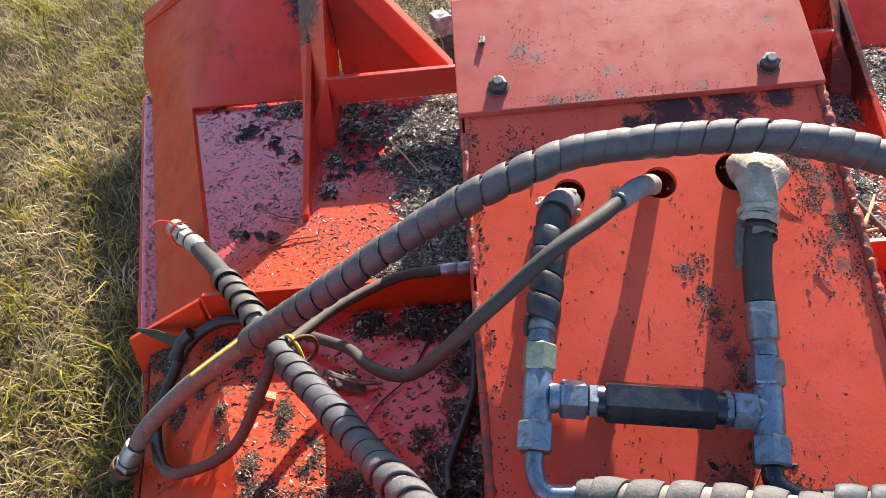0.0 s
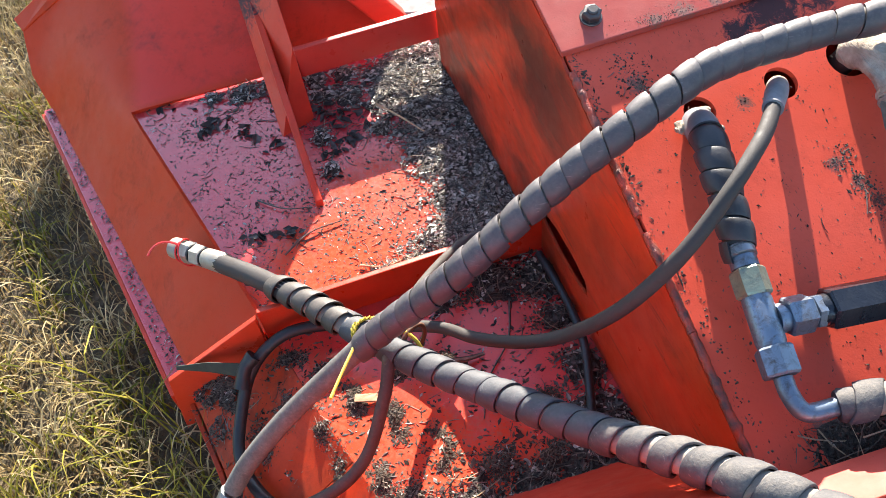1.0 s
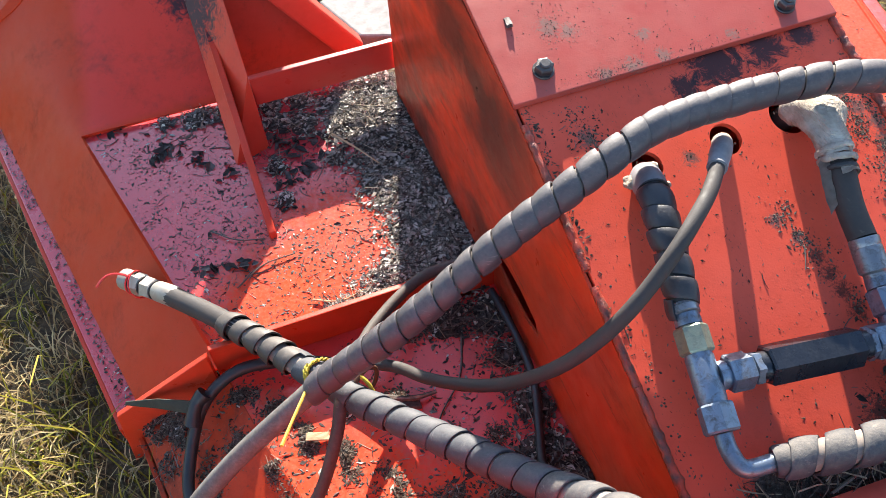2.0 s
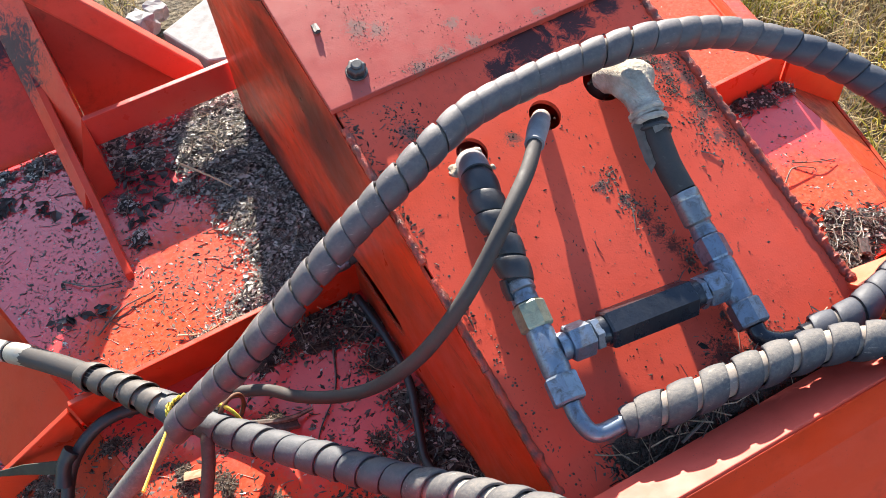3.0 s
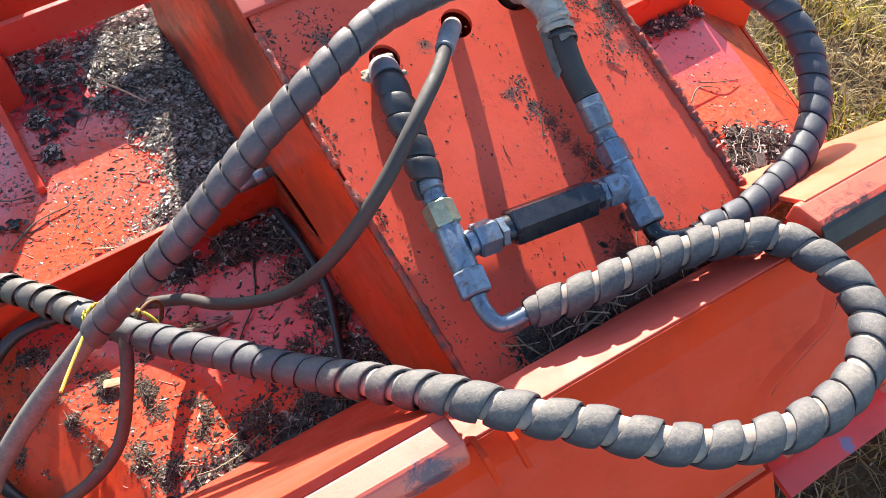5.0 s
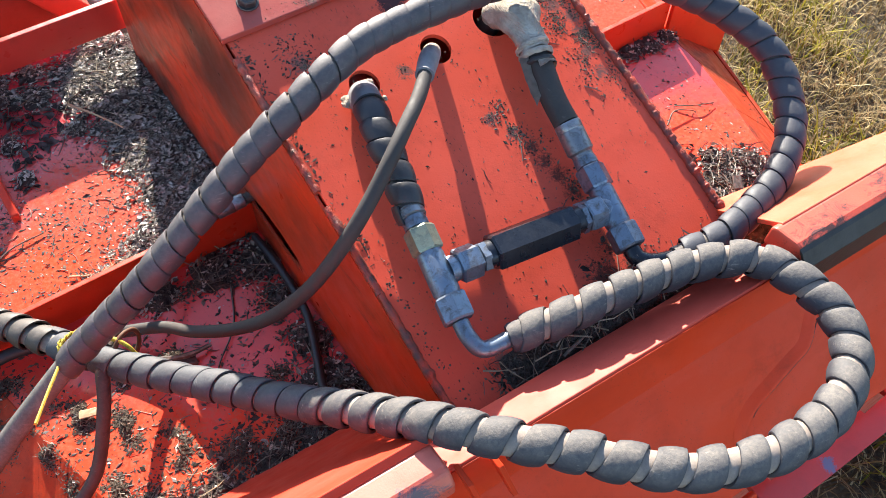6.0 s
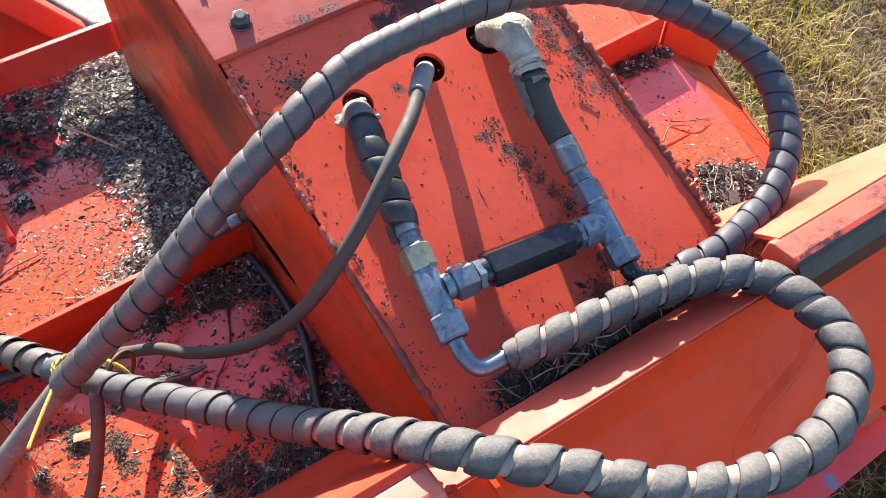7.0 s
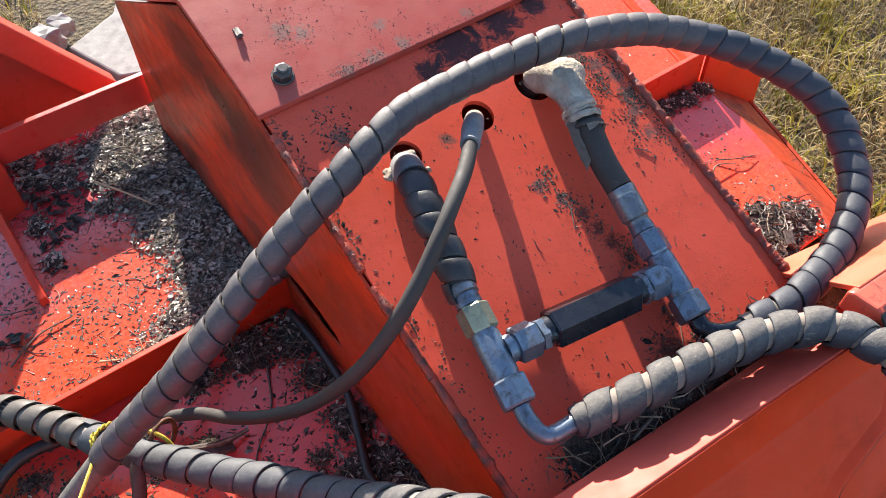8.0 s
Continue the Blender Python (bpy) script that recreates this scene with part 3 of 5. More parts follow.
def bolt(x, y):
    z = 0.6415 + 0.29 * y
    n = Vector((0, -0.28, 0.96)).normalized()
    p = Vector((x, y, z))
    b = part("bolt", soften(lathe(p + n * 0.002, p + n * 0.013, ((0, 0.0118), (0.12, 0.0122), (0.7, 0.0122), (0.9, 0.011), (1, 0.008)), 6, 0.4), 0.0011, 2), BOLT_STEEL, machine, "weathered grey hexagon bolt")
    part("washer", lathe(p - n * 0.001, p + n * 0.0022, ((0, 0.0138), (0.7, 0.0138), (1, 0.0132)), 28), BOLT_STEEL, b)
    part("thread_end", lathe(p + n * 0.0125, p + n * 0.0165, ((0, 0.0072), (0.7, 0.007), (1, 0.0055)), 18), BOLT_STEEL, b)


bolt(0.049, 0.034)
bolt(0.387, 0.03)

FZ = 0.213


def rolled_sheet(right):
    """The slanted side strip and the leaning back sheet, rolled out of one piece with soft bends."""
    p = dict(a=(-0.602, 0.1, 0.087), b=(-0.4505, 0.062, FZ + 0.0025), c=(-0.6065, 0.668, FZ + 0.0025), d=(-0.812, 0.95, 0.076), e=(-0.832, 1.02, 0.128), f=(-0.82, 1.09, 0.194), g=(-0.69, 1.063, 0.272), h=(-0.28, 1.04, 0.58), i=(-0.28, 0.669, FZ + 0.0025))
    bm = bmesh.new()
    v = {k: bm.verts.new((W - x if right else x, y, z)) for k, (x, y, z) in p.items()}
    for f in ("abcd", "dcge", "efg", "cihg"):
        bm.faces.new([v[k] for k in (f[::-1] if right else f)])
    bmesh.ops.subdivide_edges(bm, edges=bm.edges, cuts=9, use_grid_fill=True)
    bmesh.ops.triangulate(bm, faces=[f for f in bm.faces if len(f.verts) > 4])
    for _ in range(14):
        inner = [w for w in bm.verts if not w.is_boundary]
        bmesh.ops.smooth_vert(bm, verts=inner, factor=0.5, use_axis_x=True, use_axis_y=True, use_axis_z=True)
    bmesh.ops.recalc_face_normals(bm, faces=bm.faces)
    bmesh.ops.solidify(bm, geom=bm.faces, thickness=0.008)
    return bm


def post(right):
    """The box post: its front leans back, and its outer edge lies lower than its inner one."""
    rows = (((0.48, FZ - 0.002), (0.505, FZ - 0.002), 0.66, FZ - 0.002), ((0.6, 0.268), (0.569, 0.336), 0.67, 0.22), ((0.66, 0.308), (0.64, 0.39), 0.7, 0.235), ((0.8, 0.405), (0.75, 0.455), 0.85, 0.36), ((1.0, 0.56), (0.96, 0.61), 1.03, 0.54))
    bm = bmesh.new()
    rings = []
    for (yl, zl), (yr, zr), yb, zb in rows:
        rings.append([bm.verts.new((W - x if right else x, y, z)) for x, y, z in ((-0.345, yl, zl), (-0.277, yr, zr), (-0.277, yb, zb), (-0.345, yb, zb))])
    for a, b in zip(rings, rings[1:]):
        for k in range(4):
            bm.faces.new((a[k], a[(k + 1) % 4], b[(k + 1) % 4], b[k]))
    bm.faces.new(rings[0])
    bm.faces.new(rings[-1])
    bmesh.ops.recalc_face_normals(bm, faces=bm.faces)
    return soften(bm, 0.0015)


for right in (False, True):
    def add(name, pts, thick, m, label="", bevel=0.0015, right=right):
        return part(name, plate(mx(pts, right), thick, bevel), m, machine, label)

    def drawn(name, yz, x0, x1, m, label="", bevel=0.002, right=right):
        return part(name, profile_x(yz, W - x1 if right else x0, W - x0 if right else x1, bevel), m, machine, label)

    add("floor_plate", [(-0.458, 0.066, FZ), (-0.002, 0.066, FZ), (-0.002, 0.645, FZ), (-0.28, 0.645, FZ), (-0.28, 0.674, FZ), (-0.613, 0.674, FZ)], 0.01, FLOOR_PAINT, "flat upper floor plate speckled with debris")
    part("side_sheet", rolled_sheet(right), STRIP_PAINT, machine, "rolled sheet: slanted side strip running up into the back", True)
    add("bottom_rail", [(-0.645, 0.1, 0.083), (-0.6, 0.1, 0.088), (-0.81, 0.95, 0.083), (-0.838, 0.95, 0.078)], 0.012, FLOOR_PAINT, "narrow bottom rail full of fine debris")
    add("rail_skirt", [(-0.645, 0.1, 0.0), (-0.645, 0.1, 0.078), (-0.838, 0.95, 0.072), (-0.838, 0.95, 0.0)][::-1], 0.008, LIP_PAINT)
    add("wing_flange", [(-0.82, 1.086, 0.196), (-0.69, 1.06, 0.274), (-0.28, 1.04, 0.582), (-0.28, 1.085, 0.6), (-0.7, 1.105, 0.29), (-0.835, 1.13, 0.205)][::-1], 0.008, STRIP_PAINT, "bent top edge of the back plate")
    part("post", post(right), RIB_PAINT, machine, "upright box post with a grease-blackened top")
    drawn("gusset_rib", [(0.284, FZ - 0.002), (0.288, 0.224), (0.8, 0.397), (1.0, 0.54), (1.0, 0.5), (0.8, 0.33), (0.52, FZ - 0.002)], -0.326, -0.313, RIB_PAINT, "thin sloping gusset rib")
    drawn("cross_bar", [(0.561, 0.272), (0.561, 0.335), (0.573, 0.3348), (0.573, 0.272)], -0.277, 0.0, BACK_PAINT, "flat cross bar with a sunlit top edge", 0.0015)
    a, b = Vector((-0.045, 0.705, 0.215)), Vector((-0.29, 0.735, 0.545))
    d = (b - a).normalized()
    s = Vector((d.z, 0, -d.x)).normalized() * 0.026
    bm = bmesh.new()
    vs = []
    for p in (a, b):
        for e, f in ((-1, 0), (1, 0), (1, 1), (-1, 1)):
            q = p + s * e + Vector((0, 0.04, 0)) * f
            vs.append(bm.verts.new((W - q.x if right else q.x, q.y, q.z)))
    for f in ((0, 1, 2, 3), (4, 5, 6, 7), (0, 1, 5, 4), (1, 2, 6, 5), (2, 3, 7, 6), (3, 0, 4, 7)):
        bm.faces.new([vs[i] for i in f])
    bmesh.ops.recalc_face_normals(bm, faces=bm.faces)
    part("diagonal_brace", soften(bm, 0.006, 3), BRACE_PAINT, machine, "square-tube diagonal brace")
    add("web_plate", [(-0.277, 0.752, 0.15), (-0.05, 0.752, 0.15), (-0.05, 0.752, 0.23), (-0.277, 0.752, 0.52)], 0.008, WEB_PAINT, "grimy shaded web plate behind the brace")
    # lip between the two floors, and the lower floor
    drawn("lip", [(0.056, 0.15), (0.056, 0.2765), (0.066, 0.275), (0.066, 0.15)], -0.46, -0.002, LIP_PAINT, "upright lip between the two floors", 0.0015)
    # the two ends differ: one is bent back, the other stands square
    if right:
        end, fold = [(-0.462, 0.056, 0.15), (-0.632, 0.03, 0.005), (-0.6245, 0.03, 0.16), (-0.462, 0.056, 0.277)], [(-0.444, -0.06, FZ - 0.004), (-0.41, -0.19, FZ - 0.004), (-0.36, -0.34, FZ - 0.004)]
        edge = [(-0.61, 0.03, 0.1), (-0.575, -0.085, 0.1), (-0.535, -0.21, 0.1), (-0.47, -0.42, 0.1)]
    else:
        end, fold = [(-0.462, 0.055, 0.15), (-0.65, 0.085, 0.005), (-0.631, 0.083, 0.156), (-0.462, 0.055, 0.277)], [(-0.42, -0.08, FZ - 0.004), (-0.388, -0.19, FZ - 0.004), (-0.345, -0.34, FZ - 0.004)]
        edge = [(-0.61, 0.06, 0.1), (-0.585, -0.075, 0.1), (-0.565, -0.22, 0.1), (-0.55, -0.4, 0.1)]
    add("lip_end", end, 0.01, LIP_PAINT, "bent pointed end of the lip")
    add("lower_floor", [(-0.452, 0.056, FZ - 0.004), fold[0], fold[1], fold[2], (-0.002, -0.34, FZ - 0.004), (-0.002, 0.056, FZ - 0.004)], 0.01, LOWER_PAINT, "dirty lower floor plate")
    inner = [Vector(p) + Vector((0, 0, 0.001)) for p in [(-0.452, 0.055, FZ - 0.004)] + fold]
    for k in range(3):
        p, q, r, t = inner[k], Vector(edge[k]), Vector(edge[k + 1]), inner[k + 1]
        add("lower_slope", [tuple(p), tuple(q), tuple(r), tuple(t)], 0.009, SLOPE_PAINT, "slanted lower side plate caked with dirt")
        add("lower_skirt", [(q.x - 0.002, q.y, 0.1), (q.x - 0.005, q.y, 0.0), (r.x - 0.005, r.y, 0.0), (r.x - 0.002, r.y, 0.1)][::-1], 0.008, SLOPE_PAINT)


# front frame, turned a little against the rest
def front(name, bm, m, label=""):
    for v in bm.verts:
        v.co.y -= 0.045 * v.co.x
    return part(name, bm, m, machine, label)


front("front_flange", profile_x([(-0.326, 0.2), (-0.318, 0.205), (-0.511, 0.5455), (-0.52, 0.541)], -0.58, -0.056, 0.001), SHADED_FLANGE_PAINT, "steep sunlit flange of the front frame")
front("front_flange", profile_x([(-0.5, 0.48), (-0.496, 0.487), (-0.5445, 0.5165), (-0.5475, 0.5115)], -0.056, 0.44, 0.001), PART_SHADED_FLANGE_PAINT, "steep sunlit flange of the front frame")
part("front_flange", plate([(0.42, -0.5345, 0.548), (0.44, -0.42, 0.445), (0.622, -0.462, 0.445), (0.746, -0.503, 0.445), (0.95, -0.552, 0.45), (0.95, -0.558, 0.548)], 0.007, 0.001), FLANGE_PAINT, machine, "wide sunlit flange of the front frame")
front("hook_bar", profile_x([(-0.505, 0.508), (-0.514, 0.536), (-0.5195, 0.5405), (-0.5455, 0.544), (-0.5515, 0.542), (-0.563, 0.527), (-0.564, 0.507)], -0.6, -0.058, 0.003), WORN, "thick hook bar with worn paint edges")
bar = front("hook_bar", profile_x([(-0.504, 0.518), (-0.505, 0.546), (-0.511, 0.5505), (-0.54, 0.554), (-0.546, 0.552), (-0.563, 0.535), (-0.564, 0.517)], 0.41, 1.05, 0.003), HOOK_PAINT, "thick hook bar with a black worn end")
worn = front("worn_face", profile_x([(-0.5465, 0.5525), (-0.552, 0.549), (-0.5655, 0.534), (-0.5672, 0.49), (-0.563, 0.49), (-0.5615, 0.532), (-0.548, 0.548)], 0.408, 0.75, 0.001), BLACKENED, "black worn bare face")
worn.parent = bar
front("front_plate", profile_x([(-0.548, 0.5155), (-0.543, 0.51), (-0.562, 0.465), (-0.688, 0.326), (-0.695, 0.331), (-0.568, 0.468)], -0.6, 1.05, 0.002), FRONT_PAINT, "shaded leaning front mounting plate")
front("lower_front_plate", profile_x([(-0.704, 0.31), (-0.697, 0.305), (-0.735, 0.235), (-0.742, 0.24)], -0.2, 0.29, 0.002), FRONT_PAINT)
# unseen lower part added down to the ground to block sun under the frame
front("light_block_stiffener", profile_x([(-0.66, 0.33), (-0.66, 0.3), (-0.678, 0.17), (-0.678, 0.01), (-0.5, 0.01), (-0.5, 0.33)], -0.15, 1.0, 0.002), WORN)
for x in (-0.045, -0.01):
    front("end_gusset", plate([(x, -0.546, 0.53), (x, -0.572, 0.53), (x + 0.008, -0.592, 0.485), (x + 0.008, -0.585, 0.482)], 0.006, 0.001), FRONT_PAINT)
front("foot_plate", plate([(0.325, -0.675, 0.245), (0.318, -0.737, 0.245), (0.66, -0.728, 0.245), (0.66, -0.675, 0.245)], 0.012,
      holes=[[(x, -0.687, 0.245), (x + 0.002, -0.697, 0.245), (x + 0.055, -0.693, 0.245), (x + 0.053, -0.684, 0.245)] for x in (0.35, 0.53)]), FOOT_PAINT, "horizontal foot plate with slots and a blue-grey scuff")
ridge = glide([(0.452, -0.605, 0.449), (0.4356, -0.6176, 0.4357), (0.4156, -0.6321, 0.419), (0.3851, -0.6372, 0.412), (0.3529, -0.6425, 0.4048), (0.3264, -0.6472, 0.3985), (0.3111, -0.6523, 0.3922), (0.2961, -0.6637, 0.3792), (0.292, -0.675, 0.366)], 0.006)


def swage(line):
    """A soft pressed step in the front plate that ends in a sharp curved crease."""
    bm = bmesh.new()
    face = Vector((-0.033, -0.733, 0.68)).normalized()
    prev = None
    for i, p in enumerate(line):
        d = (line[min(i + 1, len(line) - 1)] - line[max(i - 1, 0)]).normalized()
        side = d.cross(face).normalized()
        if side.x > 0:
            side = -side
        fade = min(1.0, i / 6, (len(line) - 1 - i) / 10)
        row = [bm.verts.new(p + side * a + face * (0.0008 + b * fade)) for a, b in ((0.02, -0.002), (0.012, 0.0008), (0.005, 0.0035), (0.0012, 0.005), (0.0, 0.0045), (-0.0006, -0.002))]
        if prev:
            for a in range(5):
                bm.faces.new((prev[a], prev[a + 1], row[a + 1], row[a]))
        prev = row
    bmesh.ops.recalc_face_normals(bm, faces=bm.faces)
    return bm


part("pressed_step", swage(ridge), FRONT_PAINT, machine, smooth=True)
part("seam", tube([p + Vector((0.0006, -0.003, 0.0028)) for p in ridge[3:-6]], lambda s: 0.0013 * math.sin(math.pi * min(0.97, s + 0.02)) ** 0.5, 8), BLACKENED, machine, smooth=True)


# ---- hoses and fittings ----
def dome(p, q, r):
    return lathe(p, q, ((0, r), (0.8, r), (1, r * 0.8)), 20)


H1 = [(0.318, -0.478, 0.503), (0.386, -0.487, 0.509), (0.482, -0.47, 0.512), (0.55, -0.437, 0.526), (0.591, -0.386, 0.548), (0.605, -0.317, 0.579), (0.557, -0.232, 0.614), (0.466, -0.161, 0.646),
      (0.365, -0.13, 0.664), (0.298, -0.114, 0.662), (0.224, -0.102, 0.654), (0.136, -0.1, 0.648), (0.073, -0.114, 0.639), (0.013, -0.126, 0.619), (-0.04, -0.128, 0.589), (-0.101, -0.133, 0.55),
      (-0.165, -0.138, 0.505), (-0.227, -0.136, 0.457), (-0.306, -0.121, 0.388)]
TAIL = [(-0.36, -0.12, 0.345), (-0.45, -0.125, 0.275), (-0.525, -0.133, 0.205), (-0.567, -0.142, 0.155)]
hose = thing("hydraulic_hose", "long hydraulic hose in a grey spiral guard, arching over the panel", "hose", "wrapped hydraulic hoses")
line = glide(H1 + TAIL)
part("hose", tube(line, 0.0142, 16), HOSE_GREY, hose, "dusty grey-brown bare rubber", True)
k1 = glide(H1 + [(-0.338, -0.1205, 0.363), (-0.36, -0.12, 0.345)])[:-1]
cut = int(len(k1) * 0.36)
part("spiral_guard", guard(k1[: cut + 5], 0.0152, 0.0292, 0.0286, 0.0013, 6, -1, 1.3), GUARD_SHADED_ARCH, hose, "spiral guard of the arch, coloured blue-black for shade", True)
part("spiral_guard", guard(k1[cut:], 0.0152, 0.0292, 0.0286, 0.0013, 4, -1, 1.2), GUARD, hose, "tightly wound grey spiral guard", True)
END_A, END_B = Vector(TAIL[-1]), Vector((-0.595, -0.156, 0.118))
e, g = END_A, END_B
part("ferrule", lathe(e, e.lerp(g, 0.75), ((0, 0.0165), (0.1, 0.0175), (0.85, 0.0175), (0.9, 0.015), (1, 0.015)), 24), STEEL, hose, "bright steel crimped ferrule", True)
part("nut", hexnut(e.lerp(g, 0.78), e.lerp(g, 1.15), 0.02), STEEL, hose)
part("cap", dome(e.lerp(g, 1.15), e.lerp(g, 1.7), 0.017), HOSE_BLACK, hose, "dark dirty end cap", True)

H2 = [(0.092, -0.456, 0.508), (0.105, -0.459, 0.509), (0.155, -0.473, 0.52), (0.2155, -0.483, 0.525), (0.2865, -0.497, 0.526), (0.3345, -0.514, 0.529), (0.376, -0.5445, 0.5325), (0.388, -0.594, 0.538), (0.386, -0.641, 0.54), (0.354, -0.687, 0.543),
      (0.284, -0.715, 0.552), (0.209, -0.715, 0.559), (0.143, -0.694, 0.562), (0.094, -0.662, 0.565), (0.045, -0.61, 0.566), (0.0, -0.564, 0.564), (-0.045, -0.505, 0.548), (-0.086, -0.435, 0.499), (-0.128, -0.367, 0.45),
      (-0.18, -0.283, 0.401), (-0.235, -0.202, 0.364), (-0.281, -0.135, 0.339), (-0.362, -0.009, 0.313), (-0.393, 0.04, 0.303), (-0.44, 0.113, 0.279)]
TIP = [(-0.481, 0.174, 0.256), (-0.508, 0.212, 0.242)]
hose = thing("hydraulic_hose", "looped hydraulic hose in a dusty spiral guard, capped at one end", "hose", "wrapped hydraulic hoses")
part("hose", tube(glide(H2 + TIP), 0.0158, 16), HOSE_TAN, hose, "dust-coated rubber", True)
part("collar", lathe(H2[0], H2[2], ((-0.06, 0.015), (0.0, 0.0168), (0.4, 0.0168)), 24), GUARD_DUSTY, hose, "dusty plastic collar", True)
part("hose_end", tube(glide([H2[-2], H2[-1]] + TIP), 0.0163, 16), HOSE, hose, "dark bare hose end", True)
k2 = glide(H2)
cut = int(len(k2) * 0.64)
part("spiral_guard", guard(k2[: cut + 11], 0.0162, 0.0385, 0.0292, 0.0012, 7, -1, 1.7), GUARD_DUSTY, hose, "loosely wound dusty spiral guard", True)
tip = int(len(k2) * 0.885)
part("spiral_guard", guard(k2[cut : tip + 6], 0.0158, 0.035, 0.0335, 0.0018, 8, -1, 1.3), GUARD_SHADED, hose, "grey spiral guard", True)
part("spiral_guard", guard(k2[tip:], 0.0162, 0.0335, 0.0265, 0.0036, 9, -1, 0.8), GUARD_BROWN, hose, "stepped dark brown spiral guard", True)
a, b = Vector(TIP[-1]), Vector((-0.574, 0.292, 0.216))
part("ferrule", lathe(a.lerp(b, -0.25), a.lerp(b, 0.22), ((0, 0.0165), (0.12, 0.0175), (0.9, 0.017), (1, 0.0145)), 24), DUSTY_STEEL, hose, "dusty steel ferrule", True)
part("nut", hexnut(a.lerp(b, 0.24), a.lerp(b, 0.47), 0.019, 0.1), DUSTY_STEEL, hose)
part("nut", hexnut(a.lerp(b, 0.52), a.lerp(b, 0.72), 0.019, 0.5), DUSTY_STEEL, hose)
part("cap", lathe(a.lerp(b, 0.75), a.lerp(b, 1.0), ((0, 0.0175), (0.15, 0.0185), (0.9, 0.018), (1, 0.014)), 24), DUSTY_STEEL, hose, "dusty steel end cap", True)
for s in (0.22, 0.495, 0.735):
    part("seal", lathe(a.lerp(b, s), a.lerp(b, s + 0.03), ((0, 0.0165), (1, 0.0165)), 20), HOSE_BLACK, hose)
wire = thing("red_wire_tag", "thin red plastic tie round the hose end", "tie")
mid = a.lerp(b, 0.74)
d, u, v = axes_of(b - a)
part("loop", tube([mid + (u * math.cos(t) + v * math.sin(t)) * 0.0195 for t in (2 * math.pi * k / 24 for k in range(25))], 0.0015, 6), RED, wire, smooth=True)
part("loop", tube([a.lerp(b, 0.5 + 0.22 * k / 24) + (u * math.cos(t) + v * math.sin(t)) * 0.0215 for k, t in ((k, math.pi * (0.4 + 1.3 * k / 24)) for k in range(25))], 0.0014, 6), RED, wire, smooth=True)
part("tail", tube(glide([(-0.556, 0.262, 0.232), (-0.566, 0.276, 0.242), (-0.588, 0.286, 0.243), (-0.606, 0.287, 0.235), (-0.618, 0.283, 0.225)], 0.004), 0.0021, 6), RED, wire, smooth=True)

H3 = [(0.223, -0.103, 0.575), (0.216, -0.117, 0.603), (0.187, -0.15, 0.623), (0.143, -0.198, 0.634), (0.102, -0.232, 0.637), (0.069, -0.254, 0.627), (0.035, -0.27, 0.604), (0.003, -0.28, 0.578), (-0.025, -0.278, 0.54), (-0.05, -0.268, 0.498),
      (-0.075, -0.246, 0.447), (-0.105, -0.21, 0.385), (-0.14, -0.165, 0.332), (-0.178, -0.11, 0.285), (-0.213, -0.058, 0.257), (-0.29, -0.008, 0.236), (-0.36, 0.02, 0.24), (-0.43, 0.028, 0.243), (-0.49, 0.012, 0.213), (-0.53, -0.035, 0.17), (-0.548, -0.1, 0.145), (-0.51, -0.19, 0.158), (-0.44, -0.222, 0.205), (-0.372, -0.208, 0.24), (-0.32, -0.165, 0.312),
      (-0.297, -0.125, 0.342), (-0.272, -0.078, 0.322), (-0.22, -0.008, 0.3), (-0.13, 0.054, 0.287), (-0.05, 0.06, 0.288), (0.02, 0.056, 0.293)]
hose = thing("drain_hose", "thin dusty black drain hose sagging from the panel to a loop", "hose")
line = glide(H3)
bend = [min(range(len(line)), key=lambda i: (line[i] - Vector(q)).length) for q in ((-0.33, 0.01, 0.238), (-0.51, -0.19, 0.158))]
part("hose", tube(line[: bend[0] + 1], 0.0088, 14), HOSE, hose, "dusty grey-brown upper stretch", True)
part("hose", tube(line[bend[0] : bend[1] + 1], 0.0092, 14), HOSE_BLACK, hose, "black greasy loop", True)
part("hose", tube(line[bend[1] :], 0.0088, 14), HOSE_BROWN, hose, "dusty brown rising end", True)
k = 14
part("ferrule", lathe((-0.06, 0.0595, 0.2885), (-0.012, 0.0585, 0.2905), ((0, 0.0095), (0.04, 0.0115), (0.55, 0.0115), (0.58, 0.0105), (0.62, 0.0115), (0.96, 0.0115), (1, 0.009)), 20), STEEL, hose, "grey crimped ferrule at the slit", True)
part("sleeve", tube(line[3:k], lambda s: 0.0112 + 0.0008 * math.sin(s * 9), 18, 0.2), CLOTH, hose, "frayed dirty white sleeve end", True)
part("sleeve", tube(line[k - 6 : k + 5], lambda s: 0.0122 + 0.0006 * math.sin(5 * s), 18, 0.06), SLEEVE, hose, "grey tape sleeve", True)
cable = thing("cable", "thin black cable lying beside the side plate", "cable")
part("cable", tube(glide([(-0.02, 0.03, 0.232), (-0.004 - 0.012, -0.06, 0.23), (-0.022, -0.14, 0.227), (-0.045, -0.21, 0.224), (-0.062, -0.26, 0.222), (-0.06, -0.3, 0.23)]), 0.0065, 10), HOSE_BLACK, cable, smooth=True)
tie = thing("cable_tie", "black plastic strap tying the drain hose to the lip", "strap")
part("strap", plate([(-0.496, 0.01, 0.228), (-0.508, 0.0, 0.212), (-0.556, 0.036, 0.2), (-0.61, 0.076, 0.178), (-0.608, 0.08, 0.182), (-0.555, 0.046, 0.213)], 0.003, 0.0008), STRAP, tie, "flat dirty strap end")
